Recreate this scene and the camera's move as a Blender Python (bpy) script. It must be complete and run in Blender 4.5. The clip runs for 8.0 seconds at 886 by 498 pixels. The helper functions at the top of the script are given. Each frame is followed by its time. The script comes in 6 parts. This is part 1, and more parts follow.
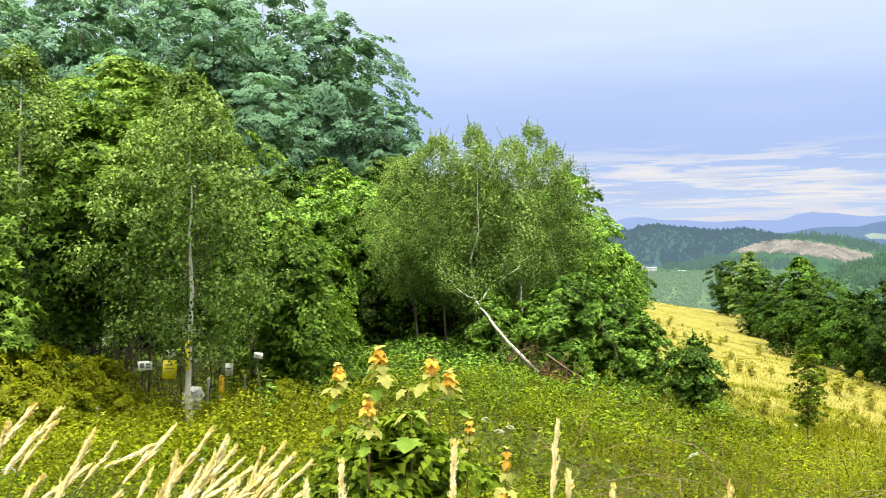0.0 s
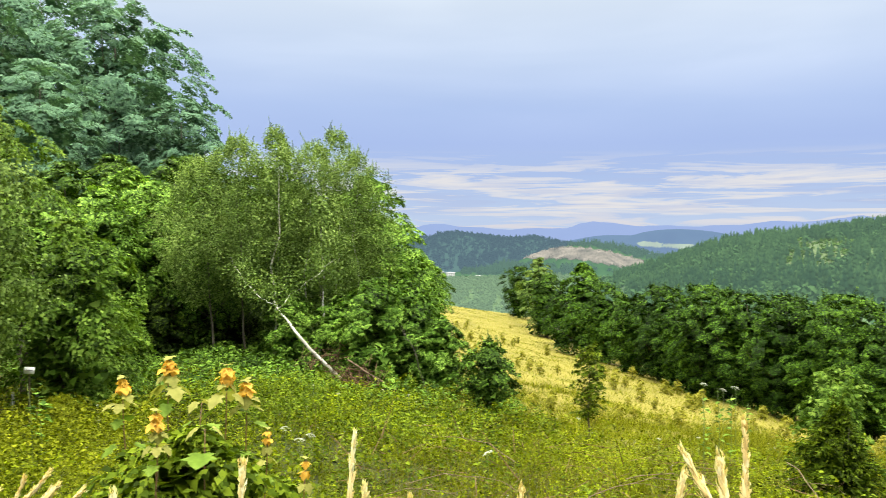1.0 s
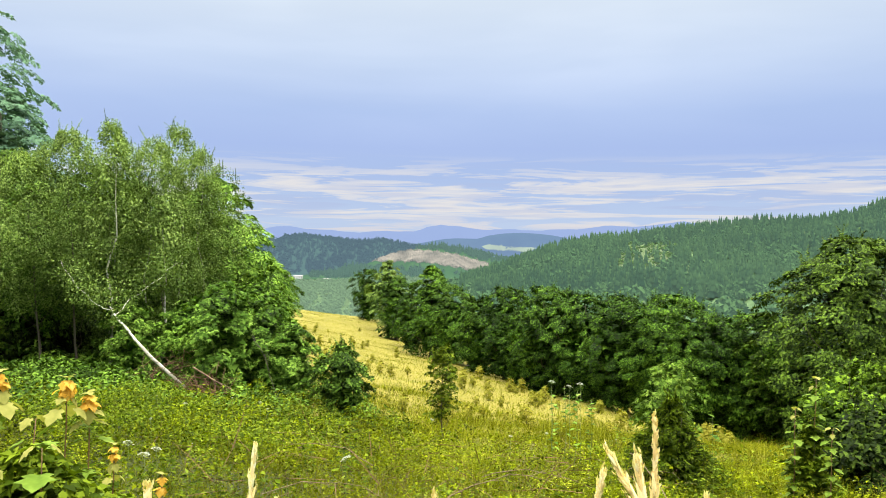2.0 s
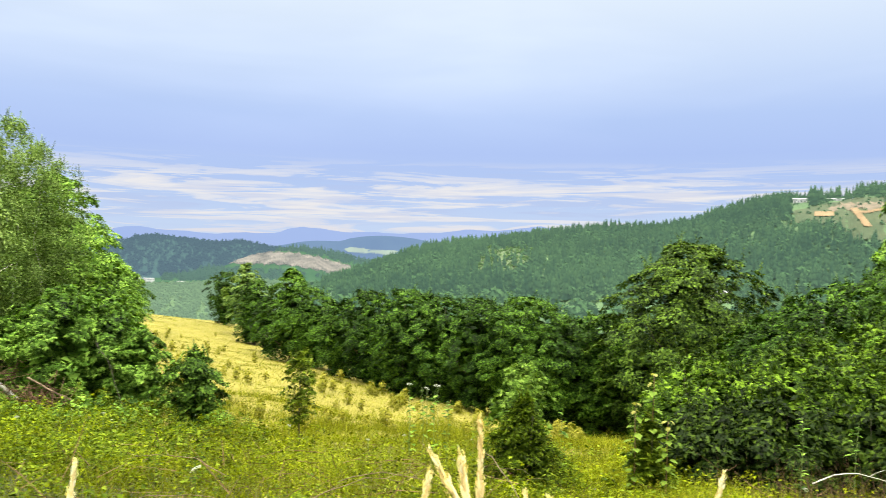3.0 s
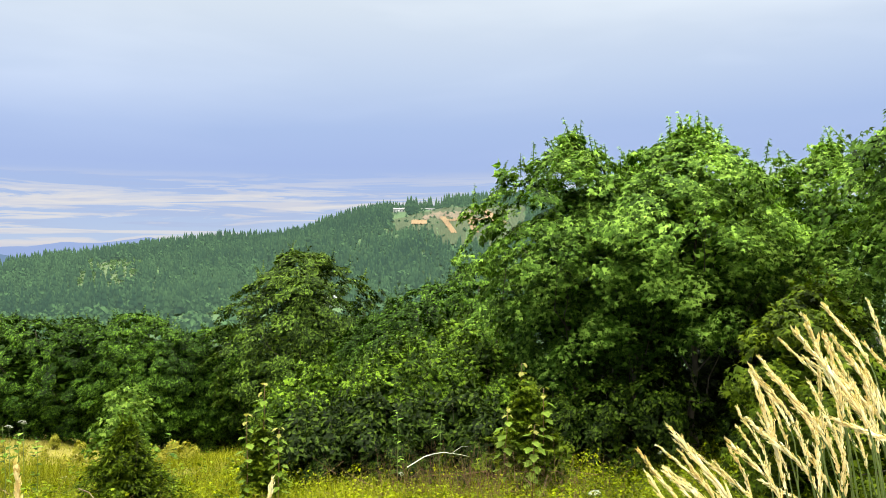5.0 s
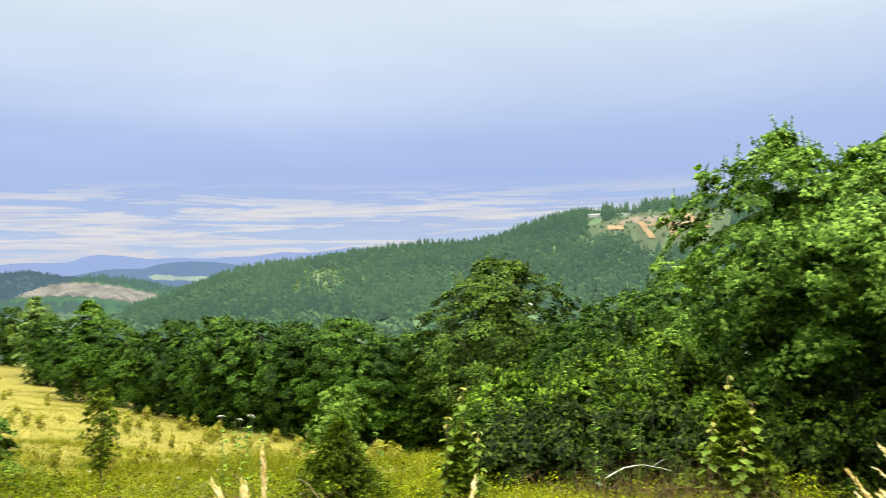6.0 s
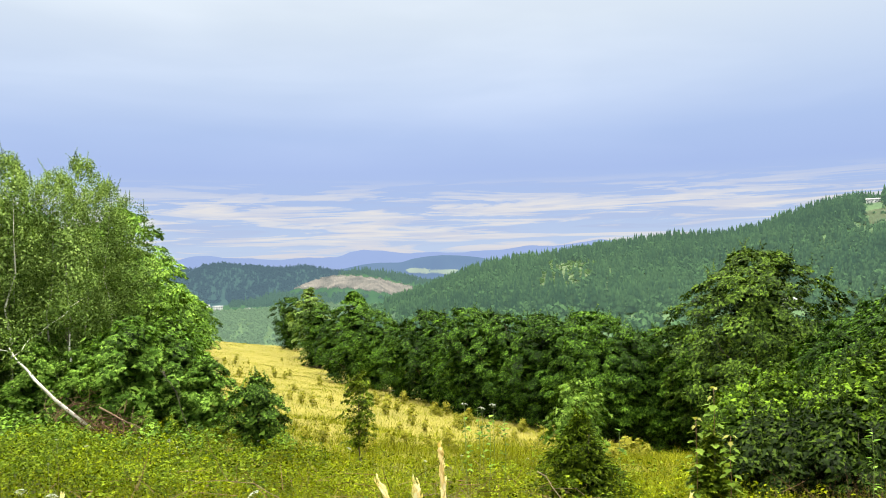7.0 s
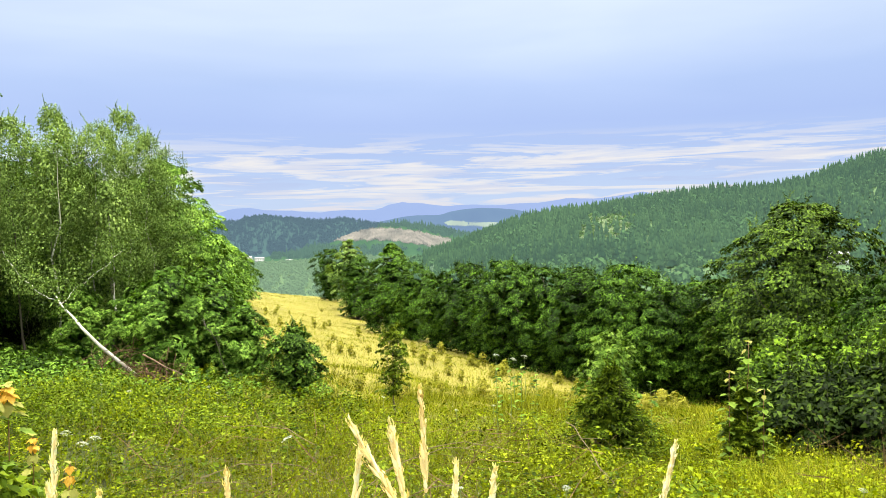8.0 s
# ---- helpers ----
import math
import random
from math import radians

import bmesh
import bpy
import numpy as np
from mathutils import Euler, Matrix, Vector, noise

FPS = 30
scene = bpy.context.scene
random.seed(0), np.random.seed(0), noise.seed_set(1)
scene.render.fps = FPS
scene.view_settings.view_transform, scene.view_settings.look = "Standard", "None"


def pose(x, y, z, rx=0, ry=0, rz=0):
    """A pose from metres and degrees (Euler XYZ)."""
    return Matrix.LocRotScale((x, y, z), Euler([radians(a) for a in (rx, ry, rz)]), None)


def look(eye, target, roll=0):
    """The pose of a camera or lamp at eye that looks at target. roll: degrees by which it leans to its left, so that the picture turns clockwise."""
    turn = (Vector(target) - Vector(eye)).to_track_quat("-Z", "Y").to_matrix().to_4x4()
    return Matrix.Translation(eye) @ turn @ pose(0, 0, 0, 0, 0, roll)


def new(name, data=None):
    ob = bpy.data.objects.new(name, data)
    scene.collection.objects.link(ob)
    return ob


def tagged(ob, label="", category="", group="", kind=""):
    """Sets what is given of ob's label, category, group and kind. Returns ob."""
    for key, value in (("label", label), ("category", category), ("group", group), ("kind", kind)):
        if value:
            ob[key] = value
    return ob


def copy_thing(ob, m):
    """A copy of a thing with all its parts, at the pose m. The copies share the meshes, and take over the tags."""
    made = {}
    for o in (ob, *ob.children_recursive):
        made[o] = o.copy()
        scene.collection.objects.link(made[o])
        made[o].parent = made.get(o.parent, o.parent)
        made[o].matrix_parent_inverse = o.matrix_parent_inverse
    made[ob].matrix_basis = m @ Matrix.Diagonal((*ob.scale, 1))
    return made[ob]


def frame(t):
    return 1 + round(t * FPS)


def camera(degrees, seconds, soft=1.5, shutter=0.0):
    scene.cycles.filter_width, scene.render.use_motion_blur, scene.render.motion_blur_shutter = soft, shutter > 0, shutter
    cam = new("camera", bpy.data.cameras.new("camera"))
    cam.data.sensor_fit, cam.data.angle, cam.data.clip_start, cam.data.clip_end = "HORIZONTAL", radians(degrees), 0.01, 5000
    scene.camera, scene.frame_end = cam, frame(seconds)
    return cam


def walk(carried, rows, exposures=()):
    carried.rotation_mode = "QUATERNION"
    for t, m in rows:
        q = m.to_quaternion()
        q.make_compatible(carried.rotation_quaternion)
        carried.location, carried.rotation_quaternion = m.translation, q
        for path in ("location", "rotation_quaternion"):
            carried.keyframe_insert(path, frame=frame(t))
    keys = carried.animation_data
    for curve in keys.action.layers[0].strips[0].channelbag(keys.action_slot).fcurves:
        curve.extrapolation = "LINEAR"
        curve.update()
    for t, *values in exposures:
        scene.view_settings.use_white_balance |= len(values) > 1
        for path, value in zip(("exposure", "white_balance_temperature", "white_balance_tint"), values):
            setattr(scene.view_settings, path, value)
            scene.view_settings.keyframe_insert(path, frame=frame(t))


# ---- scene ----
EYE = 1.6
cam = camera(59.58, 8.0, soft=0.5, shutter=0.18)
PATH = (  # seconds, x, y, z, yaw, pitch, roll
    (0.0, 0.001, 0.001, 1.600, -0.00, -1.00, -0.00),
    (0.5, 0.050, 0.058, 1.592, -5.81, -0.87, 0.03),
    (1.0, 0.014, 0.039, 1.599, -14.52, -0.55, -0.55),
    (1.5, -0.047, 0.111, 1.592, -21.58, -0.27, -0.41),
    (1.7, -0.065, 0.110, 1.593, -23.54, -0.26, -0.48),
    (2.8, -0.053, 0.054, 1.609, -32.53, 0.09, -1.23),
    (3.0, -0.039, 0.060, 1.607, -35.85, 0.16, -1.15),
    (3.5, -0.019, 0.043, 1.613, -46.82, 0.33, -0.85),
    (4.0, -0.013, 0.020, 1.610, -56.88, 0.41, -0.09),
    (4.2, -0.033, -0.024, 1.622, -59.83, 0.47, 0.05),
    (5.3, -0.035, -0.068, 1.636, -63.85, 1.00, 0.71),
    (5.5, 0.011, -0.001, 1.617, -61.12, 1.16, 0.86),
    (6.0, -0.098, -0.109, 1.648, -49.39, 1.69, 1.01),
    (6.5, -0.108, -0.102, 1.643, -37.93, 2.01, 0.99),
    (7.0, 0.075, -0.045, 1.625, -31.34, 1.51, 1.19),
    (7.5, 0.139, -0.063, 1.615, -29.37, -0.62, 1.13),
    (8.0, 0.159, -0.065, 1.607, -28.48, -1.94, 1.02))
walk(cam, [(t, pose(x, y, z, 90 + p, r, yaw)) for t, x, y, z, yaw, p, r in PATH],
     ((0.0, 0.12), (1.0, -0.03), (1.7, -0.06), (2.8, 0.08), (3.1, 0.08), (4.0, -0.02), (5.5, -0.08), (6.5, -0.05), (7.5, 0.03), (8.0, 0.12)))

# ---- light: an even cloud deck, brighter overhead, with a soft high sun behind it ----
SUN_AZ, SUN_EL = 215.0, 77.0
world = bpy.data.worlds.new("sky")
scene.world = world
world.use_nodes = True
nt = world.node_tree
nt.nodes.clear()


def node(tree, kind, **values):
    n = tree.nodes.new(kind)
    for k, v in values.items():
        if k in n.inputs:
            n.inputs[k].default_value = v
    return n


def ramp(tree, fac, stops, interp="LINEAR"):
    n = tree.nodes.new("ShaderNodeValToRGB")
    n.color_ramp.interpolation = interp
    e = n.color_ramp.elements
    while len(e) < len(stops):
        e.new(0.5)
    for el, (p, c) in zip(e, stops):
        el.position, el.color = p, (*c, 1) if len(c) == 3 else c
    tree.links.new(fac, n.inputs[0])
    return n


def mixc(tree, fac, a, b, blend="MIX"):
    n = tree.nodes.new("ShaderNodeMix")
    n.data_type, n.blend_type = "RGBA", blend
    for sock, v in ((0, fac), (6, a), (7, b)):
        if hasattr(v, "is_linked"):
            tree.links.new(v, n.inputs[sock])
        else:
            n.inputs[sock].default_value = v if sock == 0 else (*v, 1)
    return n.outputs[2]


def calc(tree, op, a, b=0.0, clamp=False):
    n = tree.nodes.new("ShaderNodeMath")
    n.operation, n.use_clamp = op, clamp
    for i, v in enumerate((a, b)):
        if hasattr(v, "is_linked"):
            tree.links.new(v, n.inputs[i])
        else:
            n.inputs[i].default_value = v
    return n.outputs[0]


def noise_tex(tree, vector, scale, detail=4.0, rough=0.5, distort=0.0):
    n = node(tree, "ShaderNodeTexNoise", Scale=scale, Detail=detail, Roughness=rough, Distortion=distort)
    tree.links.new(vector, n.inputs["Vector"])
    return n.outputs[0]


def make_sky():
    L = nt.links.new
    tc = nt.nodes.new("ShaderNodeTexCoord")
    sep = nt.nodes.new("ShaderNodeSeparateXYZ")
    L(tc.outputs["Generated"], sep.inputs[0])
    up = sep.outputs[2]
    sky = nt.nodes.new("ShaderNodeTexSky")
    sky.sky_type, sky.sun_disc = "NISHITA", False
    sky.sun_elevation, sky.sun_rotation = radians(SUN_EL), radians(SUN_AZ)
    base = ramp(nt, up, [
        (0.0, (0.57, 0.69, 0.91)), (0.03, (0.54, 0.665, 0.91)), (0.085, (0.445, 0.575, 0.89)), (0.125, (0.42, 0.545, 0.90)), (0.17, (0.465, 0.60, 0.925)),
        (0.23, (0.615, 0.74, 0.97)), (0.31, (0.78, 0.88, 1.0)), (0.45, (0.97, 1.03, 1.10)), (0.7, (3.9, 3.85, 3.45)), (1.0, (13.6, 13.1, 11.1))])
    flat = nt.nodes.new("ShaderNodeMapping")
    flat.inputs["Scale"].default_value = (1.0, 1.0, 15.0)
    flat.inputs["Location"].default_value = (0.3, 0.1, 0.0)
    L(tc.outputs["Generated"], flat.inputs[0])
    streak = noise_tex(nt, flat.outputs[0], 4.6, 7.0, 0.60, 0.9)
    band = ramp(nt, calc(nt, "MULTIPLY", up, 8.0, True), [
        (0.0, (0.2,) * 3), (0.14, (0.6,) * 3), (0.30, (1,) * 3), (0.66, (1.0,) * 3), (0.93, (0,) * 3)])
    cut = ramp(nt, streak, [(0.475, (0,) * 3), (0.515, (0.65,) * 3), (0.60, (1,) * 3)])
    warm = mixc(nt, ramp(nt, up, [(0.010, (1,) * 3), (0.035, (0,) * 3)]).outputs[0], (0.84, 0.82, 0.84), (0.88, 0.76, 0.72))
    bright = mixc(nt, calc(nt, "MULTIPLY", band.outputs[0], cut.outputs[0]), base.outputs[0], warm)
    veil = noise_tex(nt, flat.outputs[0], 9.0, 3.0, 0.5, 0.2)
    low = ramp(nt, up, [(0.02, (0,) * 3), (0.05, (0.45,) * 3), (0.09, (0.3,) * 3), (0.12, (0,) * 3)])
    bright = mixc(nt, calc(nt, "MULTIPLY", low.outputs[0], ramp(nt, veil, [(0.5, (0,) * 3), (0.6, (1,) * 3)]).outputs[0]), bright, (0.47, 0.55, 0.82))
    broad = nt.nodes.new("ShaderNodeMapping")
    broad.inputs["Scale"].default_value = (1.0, 1.0, 5.0)
    L(tc.outputs["Generated"], broad.inputs[0])
    puff = noise_tex(nt, broad.outputs[0], 1.7, 4.0, 0.5, 0.3)
    high = ramp(nt, up, [(0.10, (0,) * 3), (0.24, (0.75,) * 3)])
    cover = calc(nt, "MULTIPLY", high.outputs[0], ramp(nt, puff, [(0.42, (0,) * 3), (0.66, (1,) * 3)]).outputs[0])
    lit = mixc(nt, calc(nt, "MULTIPLY", cover, 0.16), bright, (1.0, 0.95, 0.8), "ADD")
    dim = mixc(nt, 1.0, sky.outputs[0], (0.1, 0.1, 0.1), "MULTIPLY")
    thin = mixc(nt, 0.1, lit, dim)
    bg = node(nt, "ShaderNodeBackground", Strength=1.0)
    L(thin, bg.inputs[0])
    out = nt.nodes.new("ShaderNodeOutputWorld")
    L(bg.outputs[0], out.inputs[0])


make_sky()
sun_data = bpy.data.lights.new("sun", "SUN")
sun_data.energy, sun_data.angle, sun_data.color = 1.5, radians(14), (1.0, 0.95, 0.84)
sun = new("sun", sun_data)
a = radians(SUN_AZ)
sun.matrix_world = look((60 * math.sin(a), 60 * math.cos(a), 60 * math.tan(radians(SUN_EL))), (0, 0, 0))

# ---- materials ----


def material(name):
    m = bpy.data.materials.new(name)
    m.use_nodes = True
    t = m.node_tree
    b = t.nodes["Principled BSDF"]
    return m, t, b


def leaf_material(name, dark, mid, light, glow=0.35, rough=0.55, patch=0.6):
    """Foliage: the colour varies leaf by leaf, tree by tree and in broad patches; light passes through the blades."""
    m, t, b = material(name)
    L = t.links.new
    geo, info, tc = t.nodes.new("ShaderNodeNewGeometry"), t.nodes.new("ShaderNodeObjectInfo"), t.nodes.new("ShaderNodeTexCoord")
    big = noise_tex(t, tc.outputs["Object"], patch, 2.0)
    f = calc(t, "ADD", calc(t, "MULTIPLY", geo.outputs["Random Per Island"], 0.62), calc(t, "MULTIPLY", calc(t, "SUBTRACT", big, 0.31), 1.0), True)
    f = calc(t, "ADD", f, calc(t, "MULTIPLY", calc(t, "SUBTRACT", info.outputs["Random"], 0.5), 0.15), True)
    col = ramp(t, f, [(0.05, dark), (0.5, mid), (0.95, light)]).outputs[0]
    L(col, b.inputs["Base Color"])
    b.inputs["Roughness"].default_value = rough
    b.inputs["Specular IOR Level"].default_value = 0.05
    tr = t.nodes.new("ShaderNodeBsdfTranslucent")
    L(mixc(t, 1.0, col, (1.15, 1.2, 0.55), "MULTIPLY"), tr.inputs[0])
    mx = t.nodes.new("ShaderNodeMixShader")
    mx.inputs[0].default_value = glow
    L(b.outputs[0], mx.inputs[1])
    L(tr.outputs[0], mx.inputs[2])
    L(mx.outputs[0], t.nodes["Material Output"].inputs[0])
    return m


def rough_material(name, colours, scale=8.0, rough=0.9, bump=0.3, stretch=(1, 1, 1), fine=6.0):
    """A matt surface with broad stains, fine grain and relief."""
    m, t, b = material(name)
    L = t.links.new
    tc, mp = t.nodes.new("ShaderNodeTexCoord"), t.nodes.new("ShaderNodeMapping")
    mp.inputs["Scale"].default_value = stretch
    L(tc.outputs["Object"], mp.inputs[0])
    a = noise_tex(t, mp.outputs[0], scale, 5.0, 0.6)
    c = noise_tex(t, mp.outputs[0], scale * fine, 3.0, 0.6)
    f = calc(t, "ADD", calc(t, "MULTIPLY", a, 0.7), calc(t, "MULTIPLY", c, 0.3))
    n = len(colours)
    L(ramp(t, f, [(0.3 + 0.4 * i / max(1, n - 1), k) for i, k in enumerate(colours)]).outputs[0], b.inputs["Base Color"])
    b.inputs["Roughness"].default_value = rough
    bp = node(t, "ShaderNodeBump", Strength=bump, Distance=0.02)
    L(f, bp.inputs["Height"])
    L(bp.outputs[0], b.inputs["Normal"])
    return m


def birch_bark():
    m, t, b = material("birch_bark")
    L = t.links.new
    tc, mp = t.nodes.new("ShaderNodeTexCoord"), t.nodes.new("ShaderNodeMapping")
    mp.inputs["Scale"].default_value = (3.0, 3.0, 14.0)
    L(tc.outputs["Object"], mp.inputs[0])
    a = noise_tex(t, mp.outputs[0], 2.2, 4.0, 0.65)
    g = noise_tex(t, tc.outputs["Object"], 3.0, 3.0)
    white = ramp(t, g, [(0.35, (0.40, 0.37, 0.31)), (0.6, (0.62, 0.60, 0.55))]).outputs[0]
    L(mixc(t, ramp(t, a, [(0.33, (1,) * 3), (0.40, (0,) * 3)]).outputs[0], white, (0.045, 0.038, 0.03)), b.inputs["Base Color"])
    b.inputs["Roughness"].default_value = 0.75
    return m


def plain(name, colour, rough=0.6, metal=0.0, vary=0.12):
    k = [tuple(c * (1 - vary) for c in colour), tuple(min(1, c * (1 + vary)) for c in colour)]
    m = rough_material(name, k, 5.0, rough, 0.1)
    m.node_tree.nodes["Principled BSDF"].inputs["Metallic"].default_value = metal
    return m


def distant_haze_material(name, dark, light, veil, share, scale, trees=False):
    """Far woods and fields seen through kilometres of air: a backdrop, with the haze put in as an even glow."""
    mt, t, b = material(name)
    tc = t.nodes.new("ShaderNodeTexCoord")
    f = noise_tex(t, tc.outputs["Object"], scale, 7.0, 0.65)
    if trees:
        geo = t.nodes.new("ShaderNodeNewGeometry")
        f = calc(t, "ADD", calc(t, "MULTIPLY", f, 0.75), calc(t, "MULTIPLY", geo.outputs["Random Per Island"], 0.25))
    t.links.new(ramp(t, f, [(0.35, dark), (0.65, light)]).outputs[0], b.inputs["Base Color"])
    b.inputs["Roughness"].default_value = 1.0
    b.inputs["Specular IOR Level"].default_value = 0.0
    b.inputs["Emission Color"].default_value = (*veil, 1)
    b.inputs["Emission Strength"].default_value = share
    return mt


# woodland leaves paled and blued to stand in for haze and glare
LEAF_HAZED_WOOD = leaf_material("haze_tinted_woodland_leaves", (0.0551, 0.1144, 0.0748), (0.1187, 0.2288, 0.1377), (0.1947, 0.3410, 0.1972), glow=0.2, patch=0.3)
# most dark ends below are deepened, standing in for shade inside crowns
LEAF_BRIGHT = leaf_material("bright_maple_leaves", (0.0090, 0.0233, 0.0022), (0.0876, 0.1670, 0.0157), (0.2761, 0.4056, 0.0669), glow=0.28)
LEAF_BIRCH = leaf_material("birch_leaves", (0.0097, 0.0207, 0.0035), (0.0980, 0.1636, 0.0303), (0.3551, 0.4926, 0.1379), glow=0.28)
LEAF_MAPLE = leaf_material("maple_leaves", (0.0028, 0.0089, 0.0007), (0.0669, 0.1471, 0.0133), (0.3602, 0.5801, 0.0899), glow=0.2)
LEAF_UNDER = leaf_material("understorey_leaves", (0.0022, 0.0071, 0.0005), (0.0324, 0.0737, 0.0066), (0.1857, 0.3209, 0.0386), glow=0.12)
LEAF_PALE = leaf_material("pale_maple_leaves", (0.0220, 0.0413, 0.0039), (0.1350, 0.2025, 0.0234), (0.3795, 0.4600, 0.0978), glow=0.2)
# near-black green for dark shrubs, with shade put into the colour
LEAF_DARK_SHADED = leaf_material("dark_shaded_shrub_leaves", (0.0007, 0.0024, 0.0002), (0.0100, 0.0230, 0.0013), (0.0807, 0.1358, 0.0106), glow=0.10)
LEAF_THICKET = leaf_material("thicket_leaves", (0.0012, 0.0038, 0.0002), (0.0279, 0.0616, 0.0026), (0.2284, 0.3820, 0.0251), glow=0.14)
LEAF_HEDGE = leaf_material("hedgerow_leaves", (0.0016, 0.0051, 0.0003), (0.0232, 0.0603, 0.0042), (0.1525, 0.2973, 0.0241), glow=0.10, patch=0.3)
LEAF_GOLD = leaf_material("sunlit_tree_leaves", (0.0013, 0.0040, 0.0003), (0.0195, 0.0432, 0.0030), (0.1334, 0.2241, 0.0221), glow=0.10, patch=0.4)
LEAF_WEED = leaf_material("weed_leaves", (0.0107, 0.0151, 0.0001), (0.0948, 0.1235, 0.0005), (0.2974, 0.3560, 0.0034), glow=0.3, patch=0.5)
LEAF_OLIVE = leaf_material("yellowing_shrub_leaves", (0.0393, 0.0522, 0.0007), (0.1403, 0.1638, 0.0035), (0.2712, 0.2925, 0.0140), glow=0.25, patch=1.5)
LEAF_WEED_GREEN = leaf_material("green_weed_leaves", (0.0057, 0.0095, 0.0001), (0.0624, 0.0877, 0.0006), (0.2277, 0.2906, 0.0037), glow=0.3, patch=0.5)
LEAF_NETTLE = leaf_material("fresh_weed_leaves", (0.0043, 0.0091, 0.0003), (0.0549, 0.0927, 0.0029), (0.2276, 0.3029, 0.0182), glow=0.28, patch=0.6)
LEAF_LIME = leaf_material("lime_weed_leaves", (0.0466, 0.0633, 0.0013), (0.2069, 0.2613, 0.0086), (0.5008, 0.5703, 0.0418), glow=0.3, patch=0.8)
LEAF_SHOOT = leaf_material("shoot_leaves", (0.030, 0.062, 0.006), (0.110, 0.180, 0.020), (0.250, 0.335, 0.060), glow=0.2, patch=2.0)
LEAF_YELLOW = leaf_material("yellowing_shoot_leaves", (0.14, 0.161, 0.035), (0.2842, 0.2842, 0.0735), (0.4046, 0.3808, 0.1309), patch=2.0)
LEAF_ORANGE = leaf_material("orange_young_leaves", (0.56, 0.27, 0.03), (0.66, 0.40, 0.06), (0.68, 0.52, 0.16), patch=3.0)
GRASS_GOLD = leaf_material("dry_meadow_grass", (0.1096, 0.1265, 0.0038), (0.1572, 0.1621, 0.0068), (0.1915, 0.1977, 0.0128), glow=0.15, patch=0.12)
GRASS_LIME = leaf_material("yellow_green_grass", (0.0239, 0.0275, 0.0005), (0.1321, 0.1457, 0.0038), (0.3196, 0.3378, 0.0226), glow=0.25, patch=0.3)
GRASS_GREEN = leaf_material("green_grass", (0.0197, 0.0276, 0.0002), (0.1064, 0.1313, 0.0010), (0.2632, 0.2982, 0.0066), glow=0.3, patch=0.25)
PLUME = leaf_material("reed_plume", (0.5824, 0.4181, 0.1610), (0.8000, 0.6610, 0.3450), (0.8000, 0.8000, 0.6095), glow=0.3, rough=0.7, patch=9.0)
# far woods: haze is put in as emission of the veil colour
CONIFER = distant_haze_material("hazy_spruce_needles", (0.0084, 0.0224, 0.0126), (0.028, 0.0574, 0.0224), (0.125, 0.205, 0.170), 0.47, 0.007, True)
BROADLEAF_FAR = distant_haze_material("hazy_far_broadleaf", (0.0245, 0.056, 0.021), (0.042, 0.084, 0.028), (0.125, 0.21, 0.165), 0.55, 0.012, True)
VALLEY_LEAF = distant_haze_material("hazy_valley_leaves", (0.020, 0.036, 0.014), (0.030, 0.050, 0.019), (0.20, 0.305, 0.21), 0.95, 0.006, True)
REGROWTH = distant_haze_material("hazy_regrowth_leaves", (0.06, 0.108, 0.034), (0.085, 0.145, 0.042), (0.12, 0.20, 0.12), 0.40, 0.01, True)
HAZY_CONIFER = distant_haze_material("hazy_spruce", (0.003, 0.007, 0.006), (0.006, 0.012, 0.009), (0.105, 0.168, 0.215), 1.0, 0.012, True)
HAZY_QUARRY = distant_haze_material("hazy_mixed_wood", (0.005, 0.012, 0.008), (0.011, 0.021, 0.012), (0.112, 0.195, 0.172), 1.0, 0.012, True)
LEAF_TUFT = leaf_material("meadow_shrub_leaves", (0.1107, 0.1218, 0.0111), (0.2214, 0.2214, 0.0221), (0.3653, 0.3210, 0.0554), glow=0.25, patch=2.0)
BARK = rough_material("grey_brown_bark", [(0.035, 0.028, 0.021), (0.077, 0.063, 0.0455), (0.119, 0.105, 0.077)], 6.0, 0.9, 0.6, (1, 1, 0.25))
BIRCH_BARK = birch_bark()
STEM = plain("green_stem", (0.112, 0.154, 0.035), 0.6)
RED_STEM = plain("reddish_stem", (0.154, 0.084, 0.035), 0.6)
DEAD_WOOD = rough_material("dead_wood", [(0.084, 0.056, 0.0315), (0.168, 0.119, 0.07), (0.266, 0.203, 0.126)], 9.0, 0.9, 0.4)
DEAD_TWIG = rough_material("dead_brown_twigs", [(0.063, 0.0315, 0.014), (0.119, 0.063, 0.0315), (0.182, 0.112, 0.056)], 9.0, 0.95, 0.3)
UMBEL = plain("white_umbel", (0.26, 0.28, 0.20), 0.7)


# ---- the land ----


def smooth(lo, hi, v):
    k = np.clip((np.asarray(v, float) - lo) / (hi - lo), 0, 1)
    return k * k * (3 - 2 * k)


